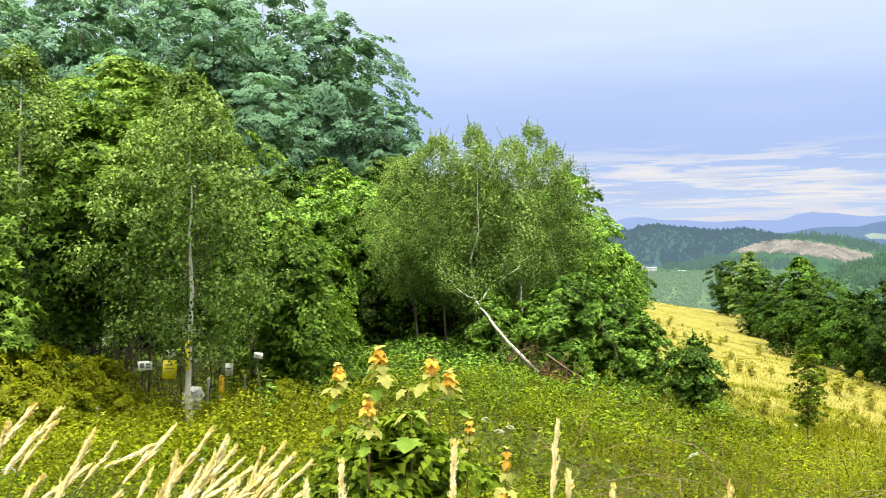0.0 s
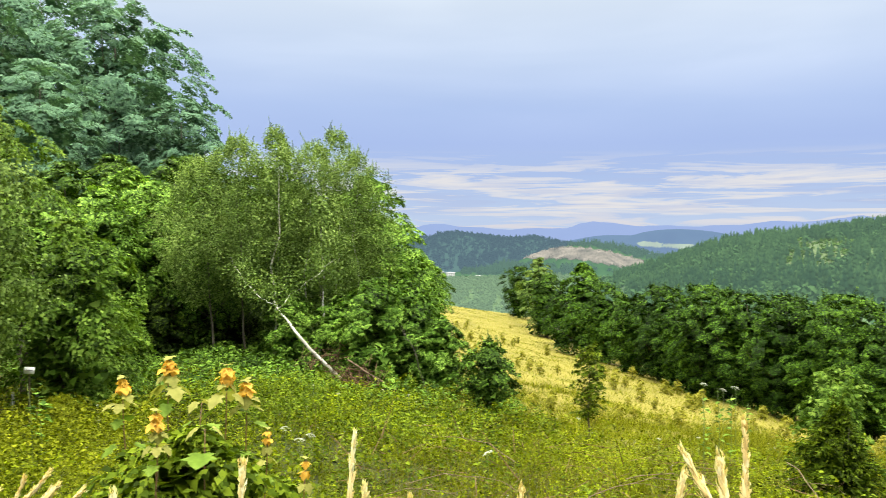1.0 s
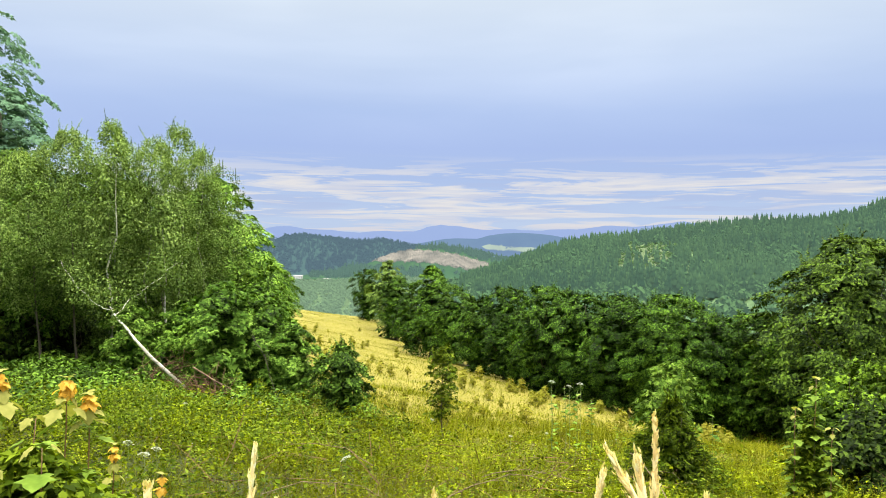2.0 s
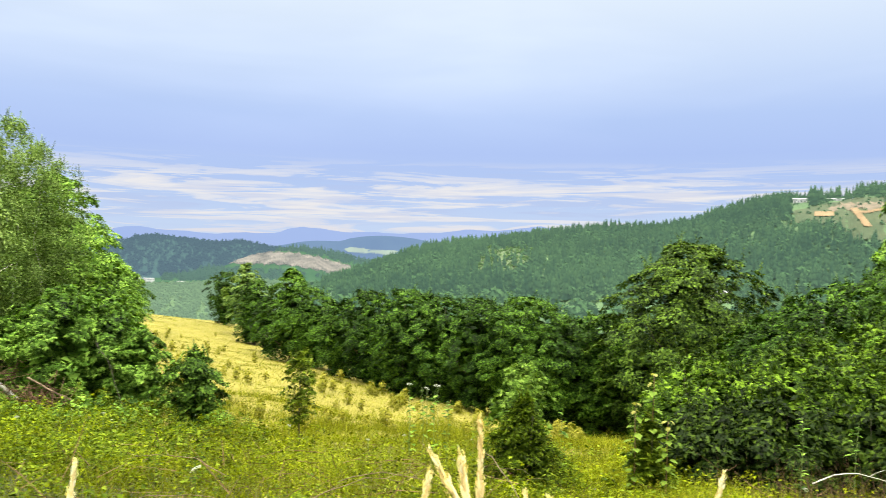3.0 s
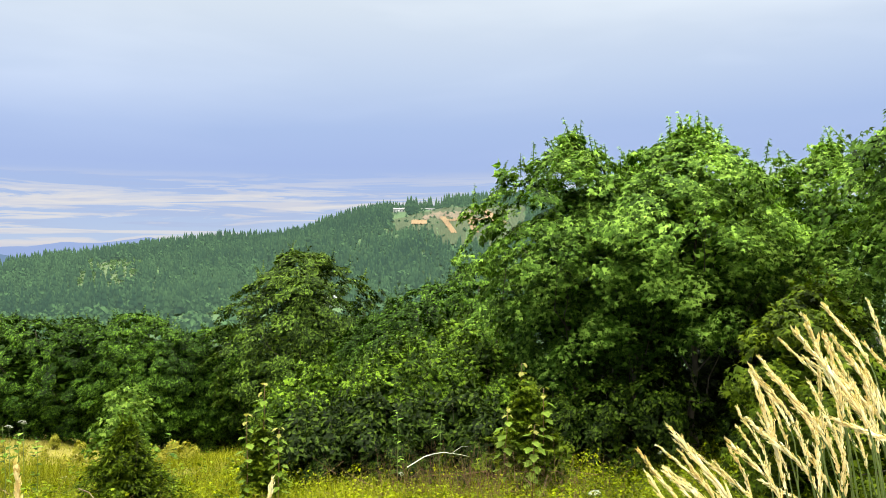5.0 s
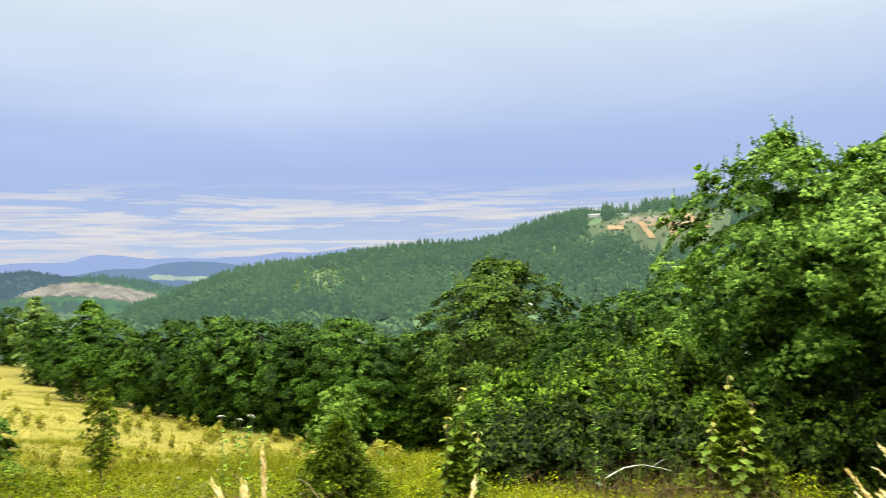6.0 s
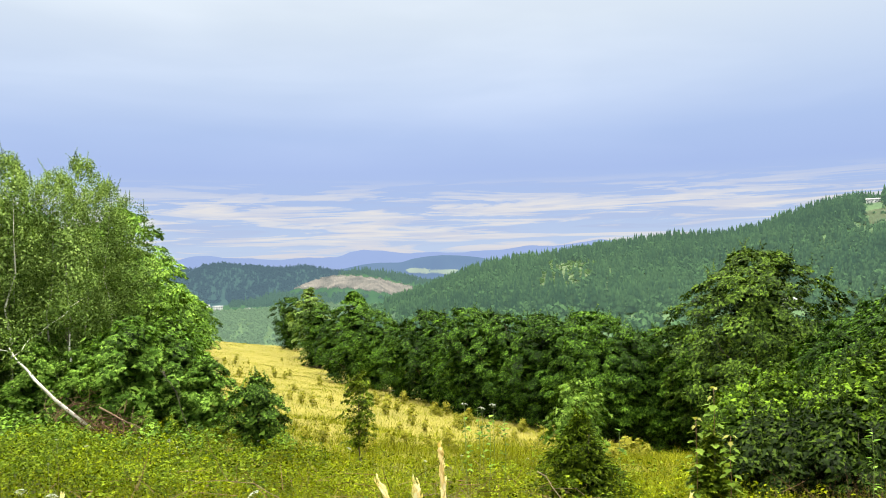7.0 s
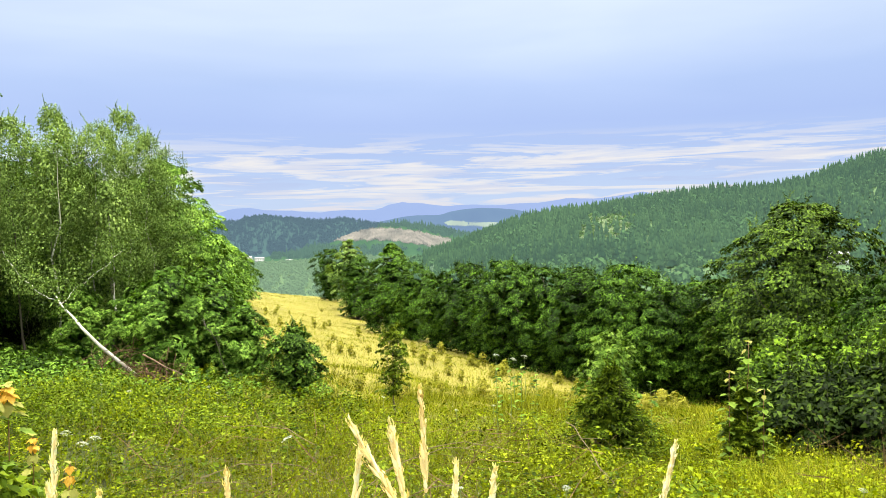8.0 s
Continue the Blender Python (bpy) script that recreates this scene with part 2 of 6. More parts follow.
RIDGES = {  # azimuths in degrees, heights in degrees over the eye's level, foot, crest and back distances
    "range": ((-60, 5, 10, 11.8, 13, 14.3, 16, 17.6, 19.7, 21.8, 23.8, 24.5, 25.4, 26.5, 28.2, 29.9, 33, 36.2, 38, 40.2, 42.8, 43.7, 50, 75, 120),
              (0.3, 0.4, 0.7, 0.82, 1.2, 1.3, 1.13, 1.02, 0.93, 1.08, 1.04, 1.38, 1.6, 1.49, 1.27, 1.28, 1.24, 1.42, 1.64, 1.55, 2.0, 1.8, 1.2, 0.6, 0.3), 3800, 4400, 4900),
    "knoll": ((23, 25.6, 26.5, 28.4, 28.8, 30, 31.3, 32.7, 33.9, 34.8, 37, 46), (0.0, 0.5, 0.58, 0.57, 0.77, 0.97, 1.05, 0.99, 0.86, 0.66, 0.2, -1.0), 2900, 3300, 3700),
    "west": ((-60, -10, 8, 11, 12.2, 13.8, 14.2, 15.2, 16.5, 18.6, 19.6, 20.7, 21.4, 22.4, 23.5, 26, 30, 33), (-0.3, -0.3, 0.0, 0.1, 0.25, 0.15, 0.45, 0.6, 0.47, 0.2, 0.12, 0.28, 0.32, 0.08, -0.12, -0.5, -1.3, -1.8), 1500, 2300, 2700),
    "quarry": ((15, 17, 18.5, 19.9, 22, 23.5, 24.7, 26, 27.4, 28.8, 30.4, 34, 40), (-3.5, -2.6, -1.85, -1.45, -0.65, -0.28, -0.15, -0.2, -0.35, -0.65, -1.0, -2.4, -3.5), 1250, 1600, 1900),
    "east": ((24, 28, 31.2, 35.3, 41.4, 46, 50.7, 53.3, 58.1, 60.4, 62, 63.6, 64.3, 67.5, 72, 85, 120), (-4.5, -2.4, -1.25, -0.05, 0.9, 1.25, 1.5, 1.95, 3.45, 3.7, 3.75, 3.85, 4.15, 4.2, 4.4, 3.5, 0.5), 480, 1050, 1500),
}


def land(x, y, hills=("east",)):
    """Height of the ground: a slope that falls away ahead and to the east, a valley, and wooded hills beyond it;
    behind, an unseen rise added to block light.
    """
    x, y = np.asarray(x, float), np.asarray(y, float)
    r = np.hypot(x, y) + 1e-6
    az = np.degrees(np.arctan2(x, y))
    yy = np.maximum(y, -25)
    xs = np.where(x > 0, np.sqrt(x * x + 1.0) - 1.0, 0)
    ahead = 0.07 * np.minimum(yy, 20) + 0.02 * np.maximum(yy - 20, 0)
    side = 0.11 + 0.09 * smooth(4, 25, y) - 0.065 * smooth(50, 100, y)
    near = -ahead - np.minimum(xs, 70) * side
    near = near - 0.28 * smooth(2, 7, r)
    # rise behind the standing place, out of view, added to block low skylight
    near = near + 26 * smooth(5, 75, -y) * smooth(-60, 10, 40 - np.abs(x) * 0.4)
    near = near + 0.10 * np.sin(x * 0.9 + 1.3) * np.sin(y * 0.7) * smooth(3, 8, r)
    valley = -38 - 0.022 * np.clip(r - 600, 0, 900)
    z = near + (valley - near) * smooth(92, 330, r)
    roll_ = 5 * np.sin(x * 0.011 + 0.5) * np.sin(y * 0.013) + 2 * np.sin(x * 0.031) * np.sin(y * 0.027 + 1)
    for key in hills:
        azs, els, foot, crest, back = RIDGES[key]
        top = EYE + crest * np.tan(np.radians(np.interp(az, azs, els)))
        wob = 1 + 0.06 * np.sin(az * 0.9) + 0.04 * np.sin(az * 2.3 + 1)
        up = smooth(foot * wob, crest, r) ** 0.85 * (1 - 0.8 * smooth(crest, back, r))
        hill = valley + np.maximum(top - valley, 0) * up + roll_ * smooth(foot, crest, r) * (1 - smooth(crest * 0.85, crest, r))
        z = np.where(r > foot * 0.9, np.maximum(z, hill), z)
    return z


def ground_z(x, y):
    return float(land(np.array([x]), np.array([y]))[0])


def at(azimuth, d):
    """The place d metres out from the standing point on a bearing."""
    a_ = radians(azimuth)
    x, y = d * math.sin(a_), d * math.cos(a_)
    return x, y, ground_z(x, y)


def mesh_from(name, V, F, mats, smooth_shade=False, slots=None, soft=None):
    """A mesh from vertex and face arrays (faces all of one length); soft: the rounded form's normals, which leaves share with the mass that they cover."""
    if soft is not None:
        own = np.cross(V[F[:, 1]] - V[F[:, 0]], V[F[:, 2]] - V[F[:, 0]])
        own /= np.linalg.norm(own, axis=1, keepdims=True) + 1e-12
        back = np.einsum("ij,ij->i", own, soft[F[:, 0]]) < 0
        F = F.copy()
        F[back] = F[back][:, ::-1]
        own[back] *= -1
        blend = np.zeros((len(V), 3))
        for k in range(F.shape[1]):
            blend[F[:, k]] = own
        blend = soft + 0.9 * blend
        blend /= np.linalg.norm(blend, axis=1, keepdims=True) + 1e-12
    V, F = np.ascontiguousarray(V, np.float32), np.ascontiguousarray(F, np.int32)
    me = bpy.data.meshes.new(name)
    n, k = F.shape
    me.vertices.add(len(V))
    me.vertices.foreach_set("co", V.ravel())
    me.loops.add(n * k)
    me.loops.foreach_set("vertex_index", F.ravel())
    me.polygons.add(n)
    me.polygons.foreach_set("loop_start", np.arange(0, n * k, k, dtype=np.int32))
    me.polygons.foreach_set("loop_total", np.full(n, k, np.int32))
    for m in mats if isinstance(mats, (list, tuple)) else [mats]:
        me.materials.append(m)
    if slots is not None:
        me.polygons.foreach_set("material_index", np.asarray(slots, np.int32))
    me.update(calc_edges=True)
    if smooth_shade:
        me.shade_smooth()
    if soft is not None:
        me.attributes.new("custom_normal", "FLOAT_VECTOR", "POINT").data.foreach_set("vector", np.ascontiguousarray(blend, np.float32).ravel())
    return me


def joined(pieces):
    V, F, base = [], [], 0
    for v, f in pieces:
        V.append(v)
        F.append(f + base)
        base += len(v)
    return np.concatenate(V), np.concatenate(F)


def mpart(name, V, F, mats, parent, label="", smooth_shade=False, kind="", soft=None):
    ob = new(name, mesh_from(name, V, F, mats, smooth_shade, soft=soft))
    ob.parent = parent
    return tagged(ob, label, kind=kind)


def thing(name, m, label, category, group="", kind=""):
    ob = new(name)
    ob.empty_display_size = 0.1
    ob.matrix_basis = m
    return tagged(ob, label, category, group, kind)


def land_material():
    m, t, b = material("land")
    L = t.links.new
    tc = t.nodes.new("ShaderNodeTexCoord")
    sep = t.nodes.new("ShaderNodeSeparateXYZ")
    L(tc.outputs["Object"], sep.inputs[0])
    ln = t.nodes.new("ShaderNodeVectorMath")
    ln.operation = "LENGTH"
    L(tc.outputs["Object"], ln.inputs[0])
    r = ln.outputs["Value"]
    a = noise_tex(t, tc.outputs["Object"], 0.35, 6.0, 0.65)
    f = noise_tex(t, tc.outputs["Object"], 6.0, 4.0, 0.7)
    gold = ramp(t, calc(t, "ADD", calc(t, "MULTIPLY", a, 0.6), calc(t, "MULTIPLY", f, 0.4)), [
        (0.36, (0.12, 0.110, 0.007)), (0.5, (0.18, 0.155, 0.014)), (0.64, (0.225, 0.194, 0.03))]).outputs[0]
    soil = ramp(t, f, [(0.35, (0.014, 0.021, 0.0028)), (0.65, (0.049, 0.0595, 0.0056))]).outputs[0]
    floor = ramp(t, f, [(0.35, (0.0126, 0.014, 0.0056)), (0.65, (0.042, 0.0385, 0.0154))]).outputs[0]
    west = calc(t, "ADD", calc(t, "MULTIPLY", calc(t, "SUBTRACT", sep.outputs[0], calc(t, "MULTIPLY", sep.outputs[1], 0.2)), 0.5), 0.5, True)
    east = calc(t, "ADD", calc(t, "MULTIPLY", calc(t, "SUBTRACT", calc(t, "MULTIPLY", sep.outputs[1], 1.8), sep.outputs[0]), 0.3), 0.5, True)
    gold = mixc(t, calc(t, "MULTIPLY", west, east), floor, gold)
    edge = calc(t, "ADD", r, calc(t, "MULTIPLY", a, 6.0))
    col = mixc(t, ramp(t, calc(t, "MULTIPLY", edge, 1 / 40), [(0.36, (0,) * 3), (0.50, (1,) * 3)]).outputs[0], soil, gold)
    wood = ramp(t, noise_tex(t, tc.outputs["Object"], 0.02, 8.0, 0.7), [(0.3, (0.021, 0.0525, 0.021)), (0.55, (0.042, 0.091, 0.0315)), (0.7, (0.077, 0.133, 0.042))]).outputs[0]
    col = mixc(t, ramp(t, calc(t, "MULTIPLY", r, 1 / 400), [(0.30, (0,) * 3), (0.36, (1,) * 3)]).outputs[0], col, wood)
    L(col, b.inputs["Base Color"])
    b.inputs["Roughness"].default_value = 0.95
    bp = node(t, "ShaderNodeBump", Strength=0.6, Distance=0.1)
    L(f, bp.inputs["Height"])
    L(bp.outputs[0], b.inputs["Normal"])
    return m


def build_ground():
    rs = np.concatenate([np.linspace(0.4, 12, 40), np.geomspace(12.3, 4950, 170)])
    az = np.concatenate([np.arange(-48, 108, 0.6), np.arange(108, 312, 4.0)])
    A, Rr = np.meshgrid(np.radians(az), rs)
    X, Y = Rr * np.sin(A), Rr * np.cos(A)
    V = np.stack([X, Y, land(X, Y)], -1).reshape(-1, 3)
    n = len(az)
    i, j = np.meshgrid(np.arange(len(rs) - 1), np.arange(n), indexing="ij")
    jn = (j + 1) % n
    F = np.stack([i * n + j, i * n + jn, (i + 1) * n + jn, (i + 1) * n + j], -1).reshape(-1, 4)[:, ::-1]
    V = np.vstack([V, [[0, 0, 0.0]]])
    c = len(V) - 1
    k = np.arange(n)
    fan = np.stack([np.full(n, c), k, (k + 1) % n], -1)
    tri = np.vstack([F[:, [0, 1, 2]], F[:, [0, 2, 3]], fan])
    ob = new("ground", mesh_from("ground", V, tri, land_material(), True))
    return tagged(ob, "sloping ground with dry golden meadow falling to a wooded valley", "ground", kind="structure")


build_ground()


def backdrop_hill(key, label, mat):
    azs, els, foot, crest, back = RIDGES[key]
    rs = np.concatenate([np.linspace(foot * 0.92, crest, 34), np.linspace(crest * 1.01, back, 8)])
    az = np.arange(max(azs[0], -50), min(azs[-1], 112), 0.4 if azs[-1] < 60 else 0.5)
    A, Rr = np.meshgrid(np.radians(az), rs)
    X, Y = Rr * np.sin(A), Rr * np.cos(A)
    Z = land(X, Y, (key,)) + 0.4
    if key == "range":
        Z += (2.5 * np.sin(np.degrees(A) * 1.9) + 1.2 * np.sin(np.degrees(A) * 4.7 + 1)) * smooth(foot, crest, Rr)
    V = np.stack([X, Y, Z], -1).reshape(-1, 3)
    n = len(az)
    i, j = np.meshgrid(np.arange(len(rs) - 1), np.arange(n - 1), indexing="ij")
    F = np.stack([i * n + j, (i + 1) * n + j, (i + 1) * n + j + 1, i * n + j + 1], -1).reshape(-1, 4)[:, ::-1]
    ob = new("backdrop", mesh_from("backdrop", V, F, mat, True))
    return tagged(ob, label, "hills", kind="structure")


# the blue of these hills is haze, put in as emission
backdrop_hill("range", "mountain range on the horizon, coloured pale blue for haze", distant_haze_material("haze_blue_range", (0.0028, 0.0042, 0.0063), (0.0042, 0.0063, 0.0084), (0.35, 0.46, 0.77), 1.0, 0.002))
backdrop_hill("knoll", "wooded hill before the range, coloured blue for haze", distant_haze_material("haze_blue_knoll", (0.0028, 0.0056, 0.007), (0.007, 0.0112, 0.0112), (0.19, 0.29, 0.47), 1.0, 0.004))
backdrop_hill("west", "hazy blue-green wooded hill across the valley", distant_haze_material("hazy_hill", (0.0056, 0.014, 0.0098), (0.0126, 0.0266, 0.0154), (0.115, 0.185, 0.23), 1.0, 0.012))
backdrop_hill("quarry", "hazy green hill with a quarry", distant_haze_material("hazy_quarry_hill", (0.0084, 0.021, 0.0084), (0.021, 0.042, 0.014), (0.085, 0.17, 0.135), 1.0, 0.015))


# ---- leaf and limb makers ----
rng = np.random.default_rng(7)
DIAMOND = (np.array([(0, 0, 0), (0.36, 0.42, 0.10), (0, 1, -0.08), (-0.36, 0.42, 0.10)]), np.array([(0, 1, 2), (0, 2, 3)]))
SPRAY = (np.array([(-0.34, 0.12, 0.05), (0.36, 0.28, 0.05), (0.04, 1, -0.1)]), np.array([(0, 1, 2)]))
PALM = (np.array([(0, 0, 0), (0.16, 0.45, 0.05), (0, 1, -0.16), (-0.16, 0.45, 0.05), (0.62, 0.62, -0.06), (0.30, 0.20, 0.04), (-0.62, 0.62, -0.06), (-0.30, 0.20, 0.04)]),
        np.array([(1, 2, 3), (0, 4, 3), (0, 1, 6)]))
STRAW = (np.array([(-0.5, 0, 0), (0.5, 0, 0), (0.3, 1, 0.2)]), np.array([(0, 1, 2)]))
BLADE = (np.array([(-0.5, 0, 0), (0.5, 0, 0), (0.32, 0.55, 0.06), (-0.32, 0.55, 0.06), (0, 1, 0.22)]), np.array([(0, 1, 2), (0, 2, 3), (3, 2, 4)]))
_lobes = [(0, 0.0), (0.22, -0.10), (0.46, 0.10), (0.34, 0.24), (0.62, 0.52), (0.34, 0.55), (0.30, 0.72), (0.0, 1.0)]
_out = [(x, y, 0.10 * abs(x) - 0.12 * y * y) for x, y in _lobes] + [(-x, y, 0.10 * abs(x) - 0.12 * y * y) for x, y in _lobes[-2:0:-1]]
MAPLE = (np.array([(0, 0.35, -0.02)] + _out), np.array([(0, 1 + i, 1 + (i + 1) % len(_out)) for i in range(len(_out))]))


def unit(v):
    return v / (np.linalg.norm(v, axis=-1, keepdims=True) + 1e-9)


def leaves(pos, axis, normal, size, template=DIAMOND, width=1.0):
    """Leaf blades at pos, pointing along axis, facing normal."""
    T, F = template
    axis = unit(axis)
    side = unit(np.cross(axis, normal))
    nrm = np.cross(side, axis)
    size = np.broadcast_to(np.asarray(size, float), (len(pos),))[:, None, None]
    V = pos[:, None] + size * (T[None, :, 0:1] * width * side[:, None] + T[None, :, 1:2] * axis[:, None] + T[None, :, 2:3] * nrm[:, None])
    F = F[None] + (np.arange(len(pos)) * len(T))[:, None, None]
    return V.reshape(-1, 3), F.reshape(-1, 3)


def tube(points, radii, sides=6):
    """A tapering limb through points, as triangles, closed at its tip."""
    P = np.asarray(points, float)
    rad = np.broadcast_to(np.asarray(radii, float), (len(P),))
    T = unit(np.gradient(P, axis=0))
    ref = np.where(np.abs(T[:, 2:3]) > 0.9, np.array([[1.0, 0, 0]]), np.array([[0, 0, 1.0]]))
    U = unit(np.cross(T, ref))
    W = np.cross(T, U)
    a_ = np.linspace(0, 2 * np.pi, sides, endpoint=False)
    V = (P[:, None] + rad[:, None, None] * (np.cos(a_)[None, :, None] * U[:, None] + np.sin(a_)[None, :, None] * W[:, None])).reshape(-1, 3)
    F = []
    for i in range(len(P) - 1):
        for j in range(sides):
            q = (i * sides + j, i * sides + (j + 1) % sides, (i + 1) * sides + (j + 1) % sides, (i + 1) * sides + j)
            F += [(q[0], q[1], q[2]), (q[0], q[2], q[3])]
    F += [(len(V) - sides, len(V) - sides + j, len(V) - sides + j + 1) for j in range(1, sides - 1)]
    return V, np.array(F)


def bend(a_, b_, sag=0.0, n=5, wob=0.0, g=rng):
    """Points from a_ to b_ on a sagging, slightly crooked line."""
    a_, b_ = np.asarray(a_, float), np.asarray(b_, float)
    s = np.linspace(0, 1, n)[:, None]
    P = a_ + (b_ - a_) * s
    P[:, 2] += sag * 4 * (s * (1 - s))[:, 0]
    if wob:
        P[1:-1] += g.normal(0, wob, (n - 2, 3))
    return P


def clump_leaves(g, centres, radii, per, size, template=DIAMOND, droop=0.35, up=0.75, width=1.0, shell=0.45, face=None):
    """Leaves on the outer part of many flattened clumps."""
    K = len(centres)
    d = unit(g.normal(0, 1, (K * per, 3)))
    u = shell + (1 - shell) * g.random(K * per) ** 0.6
    c = np.repeat(centres, per, 0)
    rr = np.repeat(radii, per, 0)
    pos = c + d * rr * u[:, None]
    out = d * np.array([1, 1, 0.4])
    axis = out + g.normal(0, 0.5, pos.shape)
    axis[:, 2] -= droop
    nrm = up * np.array([0, 0, 1.0]) + 0.55 * d + g.normal(0, 0.24, pos.shape)
    if face is not None:
        nrm += np.repeat(face, per, 0)
    return leaves(pos, axis, nrm, size * g.uniform(0.65, 1.25, len(pos)), template, width)


def bough_leaves(g, tips, heads, lift, length, per, size, template, droop=0.4, width=1.0, broad=0.62):
    """Leaves laid like shingles over many arching boughs; each bough ends at its tip, points along its head and faces its lift. Gives the mesh and the boughs' own normals."""
    n = len(tips)
    side = unit(np.cross(heads, lift))
    k = n * per
    u = g.random(k) ** 0.65
    v = g.uniform(-1, 1, k) * (0.55 + 0.45 * g.random(k))
    D, S, N = (np.repeat(a_, per, 0) for a_ in (heads, side, lift))
    ln = np.repeat(length, per)
    w = broad * ln * np.sqrt(np.sin(np.pi * (0.16 + 0.74 * u)))
    sink = 0.38 * w * v * v + 0.28 * ln * u * u * u + np.abs(g.normal(0, 0.05, k)) * ln
    pos = np.repeat(tips, per, 0) - D * (ln * (1 - u))[:, None] + S * (w * v)[:, None] - N * sink[:, None]
    shell = unit(N + 0.8 * v[:, None] * S + (1.0 * u * u)[:, None] * D)
    axis = 0.9 * D + 0.9 * v[:, None] * S + g.normal(0, 0.42, (k, 3))
    axis[:, 2] -= droop
    V, F = leaves(pos, axis, shell + g.normal(0, 0.30, (k, 3)), size * g.uniform(0.65, 1.25, k), template, width)
    return V, F, np.repeat(shell, len(template[0]), 0)


PROFILES = {  # share of the widest radius against share of the crown's height
    "broad": ((0, 0.12, 0.35, 0.6, 0.85, 1.0), (0.45, 0.8, 1.0, 0.92, 0.6, 0.12)),
    "hedge": ((0, 0.12, 0.35, 0.6, 0.86, 1.0), (0.48, 0.60, 0.82, 1.0, 0.80, 0.28)),
    "over": ((0, 0.2, 0.48, 0.7, 0.88, 1.0), (0.35, 0.60, 1.0, 0.84, 0.48, 0.06)),
    "tall": ((0, 0.15, 0.4, 0.7, 0.9, 1.0), (0.35, 0.75, 1.0, 0.9, 0.6, 0.2)),
    "birch": ((0, 0.2, 0.45, 0.7, 0.9, 1.0), (0.35, 0.9, 1.0, 0.7, 0.35, 0.05)),
    "dome": ((0, 0.15, 0.4, 0.7, 0.88, 1.0), (0.3, 0.8, 1.0, 0.95, 0.75, 0.35)),
    "crest": ((0, 0.15, 0.4, 0.65, 0.86, 1.0), (0.5, 0.85, 1.0, 0.86, 0.55, 0.18)),
    "cone": ((0, 0.1, 0.3, 0.6, 0.9, 1.0), (0.7, 1.0, 0.9, 0.55, 0.2, 0.05)),
}


def tree(name, m, label, category, group="", height=8.0, base=0.5, radius=2.5, profile="broad", clumps=90, per=90, clump=0.55, leaf=0.2,
         leaf_mat=None, bark=None, trunk=0.12, stems=1, template=DIAMOND, seed=1, droop=0.35, limbs=14, lean=(0, 0), flat=0.6, shell=0.45, width=1.0, sprigs=0, core=1.0, share=0.8, reach=1.55):
    """A tree or bush: trunk with limbs as one part, the crown of leaf clumps as another."""
    g = np.random.default_rng(seed)
    top = thing(name, m, label, category, group)
    hs, ws = PROFILES[profile]
    weeping = droop >= 0.9
    total = clumps * per
    if not weeping:
        clumps = max(12, int(clumps * share))
        per = max(8, total // clumps)
    h = g.random(clumps) ** 0.9 if weeping else g.permutation((np.arange(clumps) + g.random(clumps)) / clumps) ** 0.75
    ang = g.random(clumps) * 2 * np.pi if weeping else np.arange(clumps) * 2.39996 + g.normal(0, 0.3, clumps)
    lump = 1 + 0.20 * np.sin(3 * ang + seed) + 0.15 * np.sin(5 * ang + 2 * seed + 6 * h)
    deep = 0.35 + 0.65 * g.random(clumps) ** 0.45 if weeping else np.where(g.random(clumps) < 0.22, 0.62, g.uniform(0.84, 1.12, clumps))
    rad = np.interp(h, hs, ws) * radius * lump * deep
    zc = base + h * (height - base)
    C = np.stack([rad * np.cos(ang), rad * np.sin(ang), zc], 1)
    C[:, 0] += lean[0] * zc / height
    C[:, 1] += lean[1] * zc / height
    middle = np.array([lean[0] * 0.5, lean[1] * 0.5, base + 0.42 * (height - base)])
    girth = np.array([radius, radius, 0.55 * (height - base)])
    if weeping:
        cr = clump * g.uniform(0.6, 1.25, (clumps, 1)) * np.array([[1, 1, flat]]) * (1.15 - 0.5 * h[:, None])
        away = unit((C - middle) / girth)
        V, F = clump_leaves(g, C, cr, per, leaf, template, droop, width=width, shell=shell, up=0.55, face=0.5 * away)
        round_clump = unit((V - np.repeat(C, per * len(template[0]), 0)) / np.repeat(cr, per * len(template[0]), 0))
    else:
        away = unit((C - middle) / girth)
        lift = unit((-0.4 if profile == "cone" else 0.40 + 0.55 * h[:, None]) * away * (1, 1, 0.3 if profile == "cone" else 1) + np.array([0, 0, 1.25]) + g.normal(0, 0.32, (clumps, 3)))
        aim = ang + g.normal(0, 0.4, clumps)
        level = np.stack([np.cos(aim), np.sin(aim), np.zeros(clumps)], 1)
        heads = unit(level - lift * np.sum(level * lift, 1, keepdims=True))
        length = np.minimum(clump * reach, radius * 0.9) * g.uniform(0.75, 1.25, clumps) * (1.12 - 0.42 * h)
        V, F, round_clump = bough_leaves(g, C, heads, lift, length, per, leaf, template, droop, width)
    # dense foliage inside the crown: oversized hidden leaves added to block light
    ci = max(60, (6 if weeping else 9) * clumps)
    hi = g.random(ci)
    ai = g.random(ci) * 2 * np.pi
    ri = np.interp(hi, hs, ws) * radius * 0.55 * np.sqrt(g.random(ci))
    zi = base + (0.04 + 0.74 * hi) * (height - base)
    inner = np.stack([ri * np.cos(ai) + lean[0] * zi / height, ri * np.sin(ai) + lean[1] * zi / height, zi], 1)
